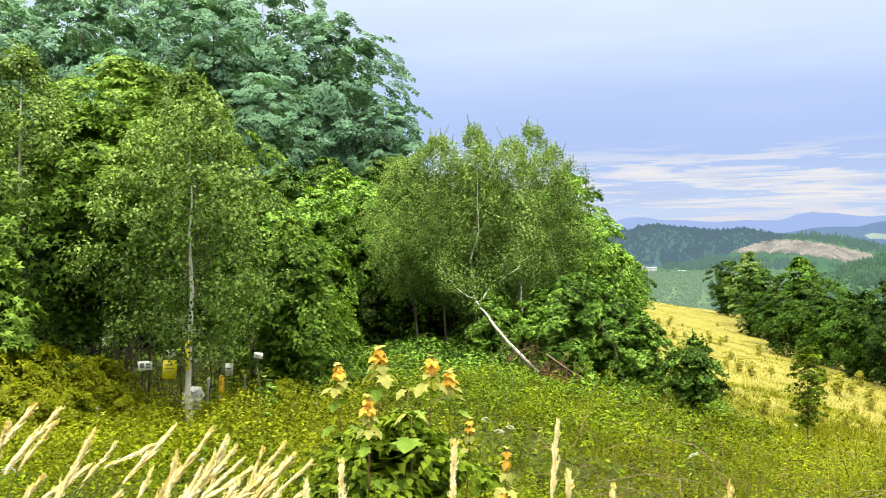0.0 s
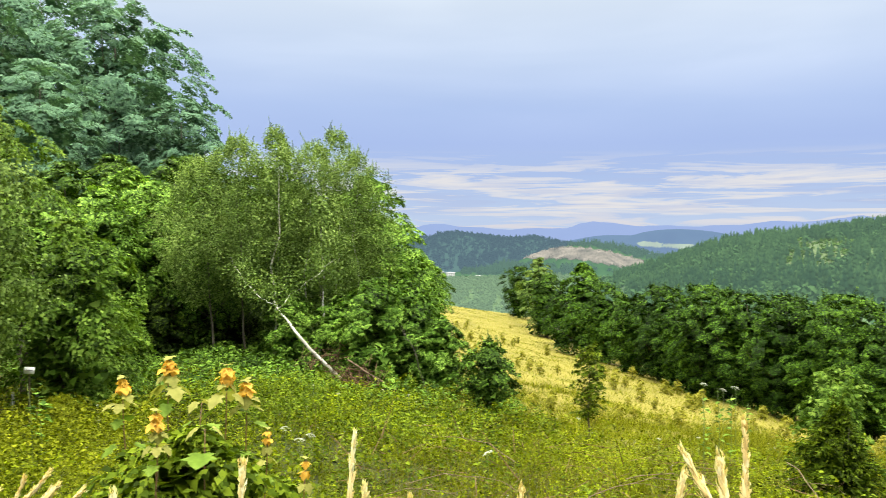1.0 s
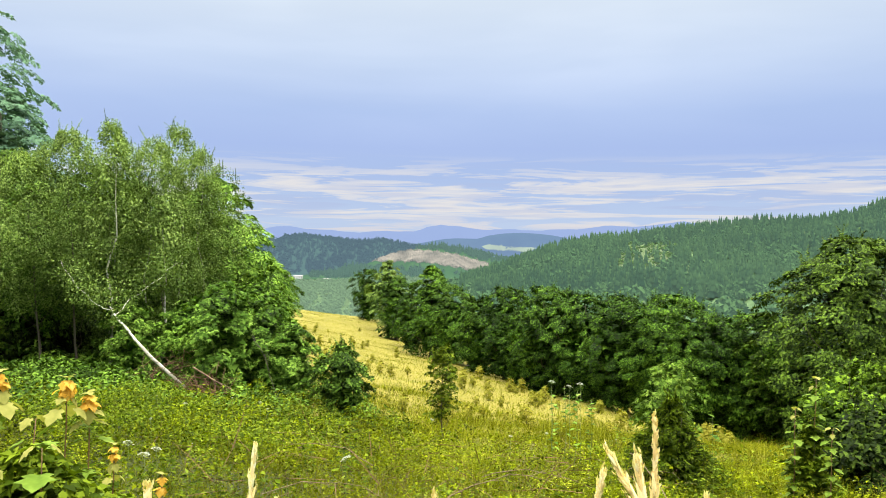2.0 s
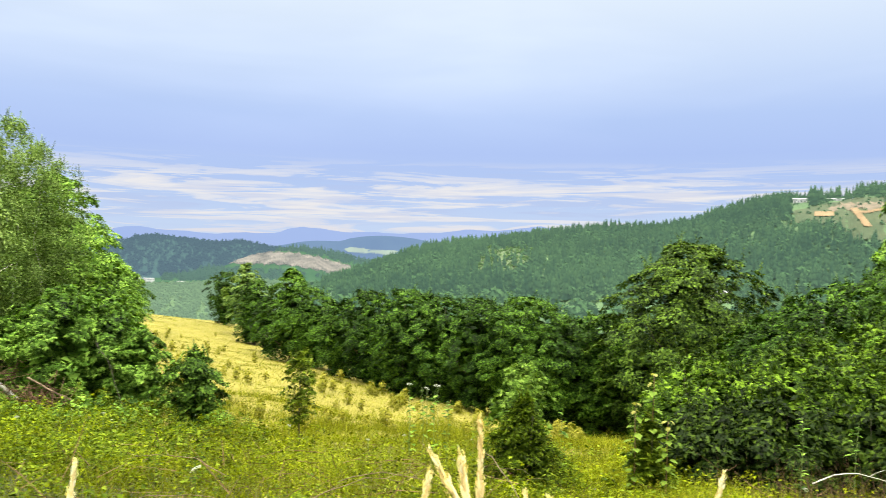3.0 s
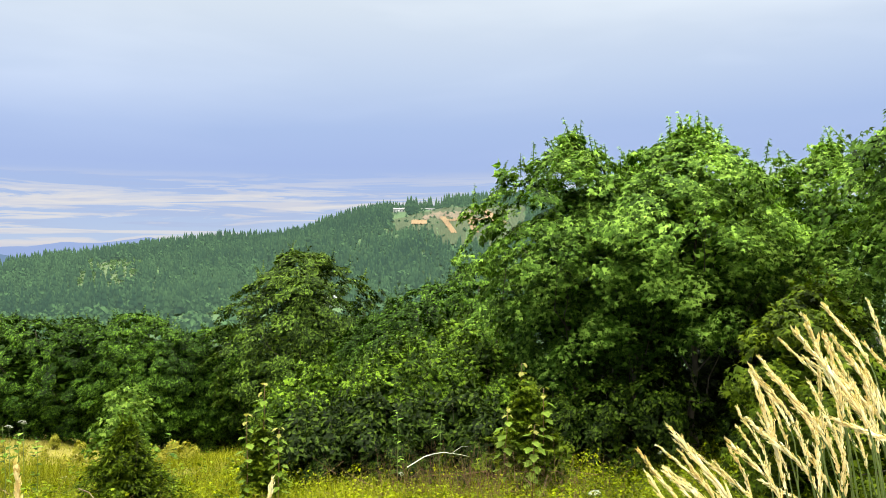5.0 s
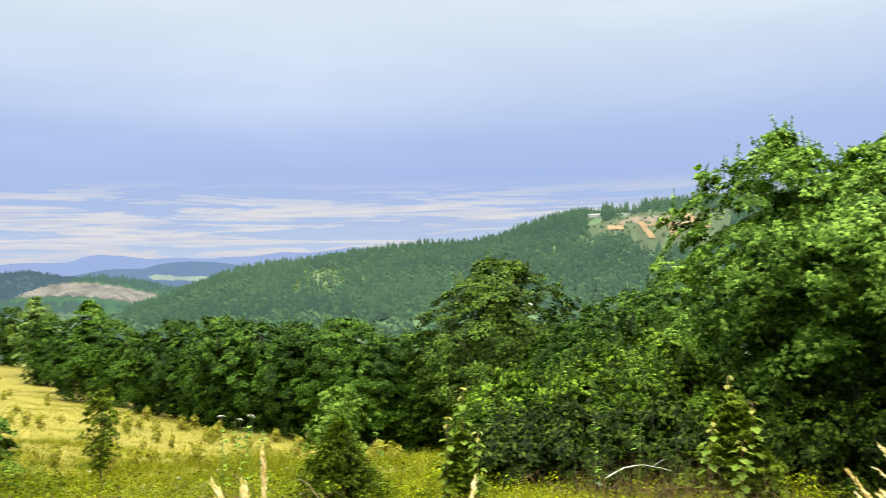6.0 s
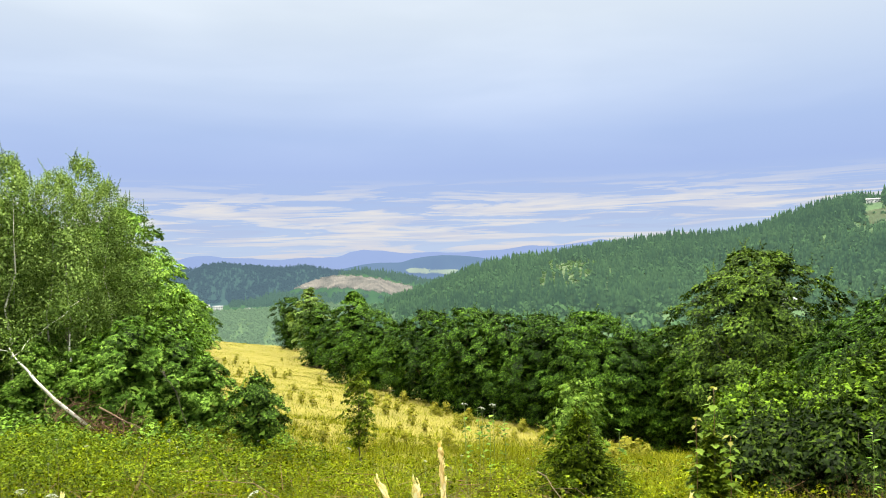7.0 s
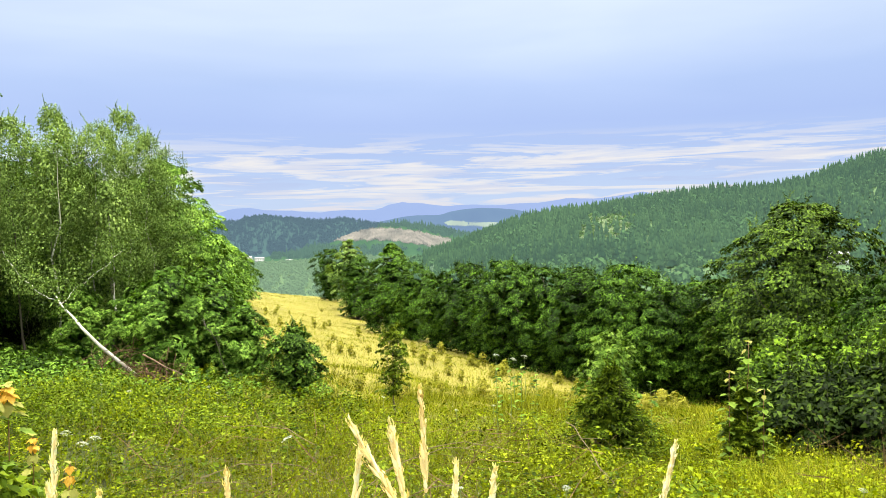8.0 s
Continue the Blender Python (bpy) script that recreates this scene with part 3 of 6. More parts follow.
    pieces = [(V, F), leaves(inner, g.normal(0, 1, (ci, 3)) * [1, 1, 0.5], g.normal(0, 0.6, (ci, 3)) + [0, 0, 1.0], min(leaf * 2.5, radius * 0.35) * core * g.uniform(0.7, 1.2, ci), SPRAY, 1.3)]
    if sprigs:
        # long shoots that stand out of the crown
        tips = C[np.argsort(-(h + 0.25 * rad / radius + 0.3 * g.random(clumps)))[:sprigs]]
        for p in tips:
            ln = max(clump, 0.06 * height) * g.uniform(0.5, 1.35)
            d = unit(np.array([g.normal(0, 0.35), g.normal(0, 0.35), 1.0]))
            k = 14
            s = np.linspace(0.2, 1, k)[:, None]
            pos = p + d * ln * s
            ring = unit(g.normal(0, 1, (k, 3)) * [1, 1, 0.1])
            ax = ring + np.array([0, 0, -0.35])
            tv, tf = tube(np.stack([p, p + d * ln * 0.6, p + d * ln]), (0.012, 0.008, 0.004), 3)
            pieces.append((tv, tf))
            pieces.append(leaves(pos, ax, 0.6 * ring + np.array([0, 0, 0.9]) + g.normal(0, 0.25, (k, 3)), leaf * g.uniform(0.7, 1.2, k) * (1.25 - 0.6 * s[:, 0]), template, width))
    V, F = joined(pieces)
    soft = (0.8 if weeping else 0.5) * unit((V - middle) / girth) + np.array([0, 0, 0.35])
    soft[:len(round_clump)] += (0.55 if weeping else 0.8) * round_clump
    for s in range(stems):
        off = np.array([g.normal(0, 0.25), g.normal(0, 0.25), 0]) * (stems > 1) * min(1.0, radius * 0.4)
        tip = np.array([lean[0], lean[1], height * 0.93]) * g.uniform(0.8, 1.0) + off * 3
        P = bend(off + [0, 0, -0.08], tip, 0, 7, height * 0.012, g)
        mpart("trunk" if stems == 1 else "stem", *tube(P, trunk / math.sqrt(stems) * np.linspace(1.0, 0.12, 7) * np.array([1.35, 1, 1, 1, 1, 1, 1]), 7), bark or BARK, top, smooth_shade=True)
        for q in C[g.permutation(clumps)[:limbs // stems]]:
            f = np.clip((q[2] - base * 0.3) / height * g.uniform(0.55, 0.85), 0.05, 0.9)
            start = P[0] + (P[-1] - P[0]) * f
            k0 = f * 6
            i0 = min(int(k0), 5)
            start = P[i0] + (P[i0 + 1] - P[i0]) * (k0 - i0)
            mpart("limb", *tube(bend(start, q, -0.03 * height, 5, height * 0.01, g), trunk * (1 - 0.75 * f) / math.sqrt(stems) * np.array([0.36, 0.26, 0.18, 0.12, 0.05]), 5), BARK, top, smooth_shade=True)
    mpart("crown", V, F, leaf_mat, top, soft=soft)
    return top


def stand(azimuth, d, turn=0.0, sink=0.0):
    x, y, z = at(azimuth, d)
    return pose(x, y, z - sink, 0, 0, turn)


def planted(ob, azimuth, d, turn=0.0, scale=1.0):
    """A copy of a thing on another spot."""
    c = copy_thing(ob, stand(azimuth, d, turn))
    c.scale = (scale,) * 3
    return c

# ---- the tree line along the meadow ----
HEDGE_LABEL = "dense dark green broadleaf tree in the meadow's tree line"
hedge_kinds = [tree("hedgerow_tree", stand(az, d), HEDGE_LABEL, "tree", "tree line along the meadow", height=h, base=0.1, radius=w, profile="hedge", clumps=360, per=60, template=SPRAY,
                    clump=0.36, leaf=0.130, leaf_mat=LEAF_HEDGE, trunk=0.14, seed=20 + k, limbs=4, flat=0.5, sprigs=34)
               for k, (az, d, h, w) in enumerate(((33.0, 45, 6.2, 2.25), (30.2, 50, 5.9, 2.1), (36.0, 43, 5.8, 2.3)))]
for k, (az, d, s) in enumerate(((20.2, 94, 1.0), (22.2, 76, 1.05), (23.4, 68, 0.8), (26.2, 58, 0.95), (28.3, 53, 0.85), (31.6, 48, 0.8), (34.5, 44, 0.85), (38.9, 41, 0.98), (37.4, 42, 0.82),
                                (41.8, 39.5, 1.02), (40.3, 40, 0.82), (44.6, 39, 0.95), (43.2, 39, 0.8), (47.4, 39, 1.02), (46, 39, 0.85), (50.2, 40, 0.95), (49.0, 39, 0.8), (38.5, 49, 1.15), (43.0, 48, 1.12), (48.0, 47, 1.15), (34.3, 53, 1.15), (57.4, 37, 1.05), (60.5, 34, 1.05),
                                (63.6, 30, 1.0), (66.5, 27, 0.95), (58.5, 29, 0.75), (62.0, 26, 0.78))):
    planted(hedge_kinds[k % 3], az, d, 47 * k, s)
tree("tall_hedgerow_tree", stand(24.8, 62), "taller deep green tree standing out of the tree line", "tree", "tree line along the meadow", height=7.4, base=0.4, radius=2.2, clumps=200, per=85, template=SPRAY,
     clump=0.5, leaf=0.17, leaf_mat=LEAF_HEDGE, trunk=0.16, seed=31)
airy = tree("airy_birch", stand(21.6, 84), "pale airy birch in the tree line", "tree", "tree line along the meadow", height=7.6, base=0.6, radius=2.6, profile="birch", clumps=160, per=85, template=SPRAY,
            clump=0.55, leaf=0.17, leaf_mat=LEAF_BIRCH, bark=BIRCH_BARK, trunk=0.12, seed=33)
planted(airy, 27.6, 60, 80, 0.72)
tree("round_crowned_tree", stand(53.4, 36), "round-crowned yellowish green tree taller than the tree line", "tree", height=9.25, base=0.2, radius=4.1, profile="crest", clumps=900, per=60, flat=0.5, template=SPRAY,
     clump=0.46, leaf=0.15, leaf_mat=LEAF_GOLD, trunk=0.2, seed=35, core=0.7, sprigs=30, share=1.0)

# ---- the wood on the left ----
# leaf colour carries the bluish haze over the tall trees
tall = [tree("woodland_tree", stand(az, d), "tall green broadleaf tree of the wood, leaves tinted bluish for haze", "tree", "tall trees of the wood", height=h, base=2.0, radius=w, profile="dome", clumps=430, per=84, template=SPRAY,
             clump=0.85, leaf=0.215, leaf_mat=LEAF_HAZED_WOOD, trunk=0.32, seed=40 + k, limbs=5) for k, (az, d, h, w) in enumerate(((-8.5, 52, 18.6, 4.6), (-17, 50, 19.4, 4.6)))]
for k, (az, d, s) in enumerate(((-25, 48, 0.95), (-31, 47, 0.86), (-21.5, 57, 1.12), (-12.5, 58, 1.15), (-4.2, 50, 0.66), (-0.6, 46, 0.38), (-37, 44, 0.85), (-6.2, 60, 0.98), (-13, 43, 0.66), (-22, 41, 0.66), (-28, 58, 1.05), (-17, 62, 1.2), (3.8, 44, 0.40))):
    planted(tall[k % 2], az, d, 71 * k + 20, s)
fresh = tree("understorey_maple", stand(9.0, 27), "fresh green maple at the edge of the wood", "tree", "understorey of the wood", height=6.3, base=0.3, radius=2.2, clumps=240, per=60, template=SPRAY,
             clump=0.45, leaf=0.135, leaf_mat=LEAF_MAPLE, trunk=0.12, seed=51, limbs=6)
for k, (az, d, s) in enumerate(((11.0, 33, 0.86), (12.4, 42, 0.74), (13.2, 54, 0.79), (13.7, 70, 0.79), (14.0, 86, 0.74), (7.0, 31, 0.95), (10, 44, 1.05), (-6.0, 24.5, 0.8), (-9.4, 23, 0.75), (-7.5, 27, 0.9), (-2.4, 24.6, 0.8))):
    planted(fresh, az, d, 61 * k, s)
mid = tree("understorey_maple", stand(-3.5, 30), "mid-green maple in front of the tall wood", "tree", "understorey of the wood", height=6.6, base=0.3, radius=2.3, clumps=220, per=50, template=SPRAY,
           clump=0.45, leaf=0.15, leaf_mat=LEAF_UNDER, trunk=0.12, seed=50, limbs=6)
# copies at 1.6 and -4.6 degrees are added to shade the hollow
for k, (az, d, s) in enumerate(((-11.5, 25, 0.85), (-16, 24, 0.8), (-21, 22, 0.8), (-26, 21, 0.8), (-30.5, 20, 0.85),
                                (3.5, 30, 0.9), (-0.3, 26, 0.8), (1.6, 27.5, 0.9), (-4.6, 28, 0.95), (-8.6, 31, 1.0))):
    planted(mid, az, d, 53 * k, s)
tree("leafy_maple", stand(-22.2, 16.5), "bright yellow-green young maple at the wood's edge", "tree", height=6.5, base=1.8, radius=2.5, clumps=420, per=100, clump=0.36, leaf=0.09, template=SPRAY, core=0.6, flat=0.45, leaf_mat=LEAF_BRIGHT,
     trunk=0.06, seed=52)
tree("leafy_maple", stand(-31.8, 11), "bright green young maple with large leaves", "tree", height=2.6, base=0.6, radius=0.9, clumps=120, per=40, clump=0.24, leaf=0.12, template=PALM, core=0.7, flat=0.3, leaf_mat=LEAF_BRIGHT,
     trunk=0.04, seed=53)
tree("leafy_maple", stand(-24.3, 12.4), "bright yellow-green young maple with layered leaves beside the birch", "tree", height=4.5, base=1.3, radius=1.45, profile="over", clumps=300, per=44, clump=0.27, leaf=0.11, template=PALM, core=0.7, flat=0.3, leaf_mat=LEAF_BRIGHT,
     trunk=0.05, seed=152, sprigs=14, limbs=12)
tree("edge_birch", stand(-28.5, 12.5), "tall slender birch with greyish leaves", "tree", "birches at the wood's edge", height=5.2, base=1.0, radius=1.1, profile="birch", clumps=190, per=75, clump=0.24, leaf=0.055, flat=1.1, core=0.5,
     leaf_mat=LEAF_BIRCH, bark=BIRCH_BARK, trunk=0.06, seed=54, droop=0.9)
tree("young_birch", stand(-18.1, 10.4), "slender white-stemmed birch with drooping leafy twigs", "tree", "birches at the wood's edge", height=4.65, base=1.15, radius=1.25, profile="birch", clumps=240, per=75, clump=0.21, leaf=0.052, flat=1.0, core=0.5,
     leaf_mat=LEAF_BIRCH, bark=BIRCH_BARK, trunk=0.045, seed=55, droop=0.9, limbs=16, sprigs=30)
shrub = tree("edge_shrub", stand(-11.0, 12.5), "bright green shrub beside the young birch", "shrub", "shrubs at the wood's edge", height=3.1, base=0.1, radius=1.05, clumps=240, per=44, clump=0.26, leaf=0.072,
             leaf_mat=LEAF_BRIGHT, trunk=0.04, seed=56, stems=3)
planted(shrub, -8.4, 14.5, 140, 0.62)
edge = tree("edge_tree", stand(-13.6, 15.2), "small many-stemmed tree open below its leaves", "tree", "small trees at the wood's edge", height=3.5, base=1.45, radius=1.0, clumps=130, per=60, clump=0.28, leaf=0.08,
            leaf_mat=LEAF_MAPLE, trunk=0.07, seed=57, stems=3)
planted(edge, -22.2, 15.0, 200, 1.05)

gold = tree("yellowing_shrub", stand(-27.5, 10.6), "yellowing low shrub under the wood's edge", "shrub", "yellowing undergrowth", height=1.25, base=0.02, radius=0.8, clumps=100, per=105, clump=0.24, leaf=0.045,
            leaf_mat=LEAF_OLIVE, trunk=0.02, seed=58, stems=3, template=SPRAY)
for k, (az, d, s) in enumerate(((-30.5, 10.2, 1.0), (-24.0, 11.0, 0.85), (-33, 11, 1.05), (-28.9, 9.6, 0.7), (-11.5, 11.2, 0.55), (-22.3, 10.0, 0.5), (-25.6, 9.8, 0.6))):
    planted(gold, az, d, 70 * k, s)
# ---- birch clump with the leaning stem ----
for k, (az, d, h) in enumerate(((2.3, 21.4, 5.9), (6.4, 21.6, 4.8))):
    tree("slim_birch", stand(az, d), "slim birch with a chalk-white stem and sparse leaves", "tree", "birch clump", height=h, base=2.2, radius=0.55, profile="birch", clumps=46, per=50, clump=0.24, leaf=0.08,
         leaf_mat=LEAF_BIRCH, bark=BIRCH_BARK, trunk=0.042, seed=160 + k, droop=1.1, limbs=5, flat=1.7, core=0.3, lean=((0.1, -0.35, 0.5)[k], 0), sprigs=10)
for k, (az, d, h, w, lx) in enumerate(((0.4, 22, 6.0, 1.3, -0.3), (2.3, 23, 6.6, 1.1, 0.0), (4.6, 22.5, 6.3, 1.15, 0.1), (6.6, 23.5, 6.9, 1.2, 0.0), (8.3, 24, 6.5, 1.1, 0.0), (-1.8, 22, 5.4, 1.2, -0.4))):
    tree("weeping_birch", stand(az, d), "weeping birch with fine grey-green foliage and pale stem", "tree", "birch clump", height=h, base=1.7 if az < 1 else 0.6, radius=w * 1.15, profile="broad", clumps=400, per=60, flat=1.7,
         clump=0.20, leaf=0.050, leaf_mat=LEAF_BIRCH, bark=BARK if az < 1 else BIRCH_BARK, trunk=0.034, seed=60 + k, droop=1.1, limbs=8, lean=(lx, 0), sprigs=16, core=0.55)


def leaning_birch():
    x, y, z = at(6.5, 17.4)
    top = thing("leaning_birch", pose(x, y, z), "bare white birch stem leaning steeply out of the clump", "tree", "birch clump")
    P = np.array([(0.5, -0.05, -0.1), (0.0, 0.0, 0.40), (-0.5, 0.1, 0.90), (-0.8, 0.4, 1.25), (-0.94, 0.8, 1.45), (-1.1, 1.5, 1.6), (-1.2, 2.2, 1.8)])
    g = np.random.default_rng(3)
    twigs = []
    pieces = [tube(P, np.linspace(0.044, 0.015, 7), 8)]
    forks = (((2.5, -5.0, 17.7), (3.8, -3.6, 18.6), (5.2, -2.6, 18.8), (6.6, -1.4, 20.6)), ((2.2, -4.6, 18.0), (1.2, -4.0, 18.9), (0.0, -2.8, 19.6), (-0.8, -1.2, 21.0)))
    for line in forks:
        Q = np.array([(q * math.sin(radians(u)) - x, q * math.cos(radians(u)) - y, EYE + q * math.tan(radians(e)) - z) for u, e, q in line])
        w = np.linspace(0, len(Q) - 1, 12)
        Q = np.stack([np.interp(w, np.arange(len(Q)), Q[:, k]) for k in range(3)], 1)
        Q[1:-1] += g.normal(0, 0.02, (10, 3))
        pieces.append(tube(Q, np.linspace(0.008, 0.003, 12), 5))
        twigs += [q + g.normal(0, 0.14, 3) + np.array([0, -0.3, 0.05]) for q in Q[2:]]
    mpart("trunk", *joined(pieces), BIRCH_BARK, top, smooth_shade=True)
    C = np.array([(-1.05, -0.5, 1.72), (-1.2, -0.3, 2.0), (-1.5, -0.2, 2.35), (0.2, 0.6, 2.4), (-1.75, 0.6, 2.6), (-1.4, 0.5, 2.3), (0.15, 1.2, 2.55), (-1.9, 0.7, 2.3), (-2.3, 0.9, 2.9), (-0.8, 1.0, 2.7), (-0.3, 1.0, 2.9), (-1.5, 0.6, 3.1), (-2.6, 1.2, 3.4), (0.4, 1.6, 3.3)]) + g.normal(0, 0.05, (14, 3))
    C = np.concatenate([C, np.array(twigs)])
    mpart("crown", *clump_leaves(g, C, np.full((len(C), 3), 0.32), 110, 0.05, droop=1.0), LEAF_BIRCH, top)


leaning_birch()
bushy = tree("maple_bush", stand(9.6, 17.5), "bushy green maple regrowth under the birches", "shrub", "bushes under the birches", height=2.6, base=0.05, radius=1.0, clumps=190, per=40, clump=0.25, leaf=0.105, template=PALM, flat=0.45,
             leaf_mat=LEAF_MAPLE, trunk=0.04, seed=70, stems=3)
for k, (az, d, s) in enumerate(((12.4, 18.0, 0.92), (14.4, 17.5, 0.72), (11.6, 21, 1.15), (7.2, 20, 0.85), (3.5, 21.5, 0.8))):
    planted(bushy, az, d, 60 * k + 15, s)
tree("dark_bush", stand(18.0, 15.2), "small olive green bush at the meadow's edge", "shrub", height=1.5, base=0.02, radius=0.62, clumps=110, per=70, clump=0.22, leaf=0.06, leaf_mat=LEAF_UNDER, trunk=0.025, seed=75, stems=4, sprigs=12)
tree("maple_sapling", stand(25.3, 13.3), "slender upright maple sapling in the grass", "tree", height=1.65, base=0.4, radius=0.30, profile="tall", clumps=90, per=18, clump=0.13, leaf=0.065, core=0.3, share=1.0, template=PALM, leaf_mat=LEAF_NETTLE, trunk=0.018, seed=76, sprigs=6)
tree("ash_bush", stand(41.6, 9.3), "leafy green ash bush in the weeds", "shrub", height=1.3, base=0.05, radius=0.68, profile="cone", clumps=280, per=38, clump=0.16, leaf=0.052, width=0.55, share=1.0, leaf_mat=LEAF_NETTLE, trunk=0.02, seed=77, stems=3, sprigs=14)
tree("maple_sapling", stand(41.3, 9.75), "bright green maple sapling rising out of the ash bush", "tree", height=1.72, base=0.5, radius=0.36, profile="tall", clumps=110, per=20, clump=0.13, leaf=0.062, core=0.3, share=1.0, template=PALM, leaf_mat=LEAF_BRIGHT, trunk=0.018, seed=78, sprigs=6)

# ---- the thicket and maples on the right ----
thick = tree("thicket_shrub", stand(55, 14), "tangled green thicket shrub", "shrub", "thicket shrubs", height=1.9, base=0.02, radius=1.1, clumps=170, per=32, clump=0.26, leaf=0.08, template=PALM, leaf_mat=LEAF_THICKET, trunk=0.03, seed=80, stems=4, sprigs=14)
thick2 = tree("thicket_shrub", stand(60, 13), "tangled green thicket shrub with yellowish leaves", "shrub", "thicket shrubs", height=2.0, base=0.02, radius=1.05, clumps=190, per=32, clump=0.26, leaf=0.078, template=PALM, leaf_mat=LEAF_THICKET, trunk=0.03, seed=81, stems=4, sprigs=20)
for k, (az, d, s) in enumerate(((92.5, 11.5, 0.85), (57.5, 16, 0.95), (63.5, 13.5, 1.0), (61.5, 17, 1.3), (66.0, 15, 1.25), (52.8, 15.5, 0.9), (68.5, 13, 0.8), (65, 19, 1.5), (59, 20, 1.3))):
    planted((thick, thick2)[k % 2], az, d, 77 * k, s)
low = tree("low_shrub", stand(53.8, 11.2), "low dark green shrub by the thicket, and standing in for shade in hollows", "shrub", "low shrubs by the thicket", height=1.25, base=0.02, radius=0.7, clumps=80, per=60, clump=0.24, leaf=0.08, leaf_mat=LEAF_DARK_SHADED,
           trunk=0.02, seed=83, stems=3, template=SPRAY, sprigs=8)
# copies inside the wood and behind the maples darken hollows, as shade
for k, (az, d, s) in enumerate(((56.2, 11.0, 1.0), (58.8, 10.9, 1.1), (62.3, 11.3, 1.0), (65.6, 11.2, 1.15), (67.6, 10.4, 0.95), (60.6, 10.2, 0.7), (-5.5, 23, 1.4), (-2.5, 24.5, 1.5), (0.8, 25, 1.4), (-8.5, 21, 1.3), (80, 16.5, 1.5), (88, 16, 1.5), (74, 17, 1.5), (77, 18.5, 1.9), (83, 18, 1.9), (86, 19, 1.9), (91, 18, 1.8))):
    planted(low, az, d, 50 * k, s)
big = tree("field_maple", stand(73.5, 14.0), "large leafy maple with a dark hollow beneath", "tree", "maples on the slope", height=5.75, base=1.2, radius=1.9, clumps=560, per=38, clump=0.29, leaf=0.098, leaf_mat=LEAF_MAPLE,
           trunk=0.07, profile="over", seed=85, sprigs=44, limbs=8, template=PALM, flat=0.42, core=0.6, share=0.5, reach=2.0)
big2 = tree("field_maple", stand(82.0, 13.5), "large leafy maple with a dark hollow beneath", "tree", "maples on the slope", height=5.5, base=2.1, radius=2.1, clumps=580, per=38, clump=0.29, leaf=0.098, leaf_mat=LEAF_MAPLE,
            trunk=0.07, profile="over", seed=86, sprigs=44, limbs=8, template=PALM, flat=0.42, core=0.6, share=0.5, reach=2.0)
for k, (az, d, s) in enumerate(((90.5, 14.5, 0.92), (99, 12, 0.95), (78, 16.3, 1.0), (86, 17, 1.0), (70.4, 16.0, 0.70), (77.8, 14.0, 0.88))):
    planted((big, big2)[k % 2], az, d, 63 * k + 10, s)
tree("yellowish_maple", stand(89.6, 8.5), "yellow-green young maple with layered leaves", "tree", height=2.5, base=0.1, radius=0.95, clumps=210, per=40, clump=0.20, leaf=0.078, template=PALM, core=0.7, flat=0.28, leaf_mat=LEAF_NETTLE, trunk=0.04, seed=88, sprigs=12)

# ---- far woods ----


def spruces():
    """One spruce: four ragged tiers, as a template of small triangles."""
    g = np.random.default_rng(5)
    V, F = [], []
    for lo, hi, w in ((0.08, 0.50, 0.24), (0.30, 0.72, 0.18), (0.52, 0.88, 0.12), (0.72, 1.0, 0.07)):
        b0 = len(V)
        V.append((0, 0, hi))
        for j in range(7):
            a_ = j / 7 * 2 * math.pi + lo * 9
            k = w * (1.0 if j % 2 else 0.72) * g.uniform(0.85, 1.15)
            V.append((k * math.cos(a_), k * math.sin(a_), lo + g.uniform(-0.03, 0.03)))
        F += [(b0, b0 + 1 + j, b0 + 1 + (j + 1) % 7) for j in range(7)]
    return np.array(V), np.array(F)


def lump_tree():
    """One far broadleaf crown: a bunch of leaf sprays on a lumpy outline."""
    g = np.random.default_rng(6)
    n = 44
    d = unit(g.normal(0, 1, (n, 3)))
    d[:, 2] = np.abs(d[:, 2]) * 1.1 - 0.15
    lobes = 0.82 + 0.26 * np.sin(5 * np.arctan2(d[:, 1], d[:, 0])) * np.cos(4 * d[:, 2])
    pos = d * np.array([0.36, 0.36, 0.60]) * lobes[:, None] + [0, 0, 0.35]
    return leaves(pos - d * 0.08, unit(g.normal(0, 1, (n, 3))), d + g.normal(0, 0.2, (n, 3)), g.uniform(0.2, 0.38, n), SPRAY, 1.3)


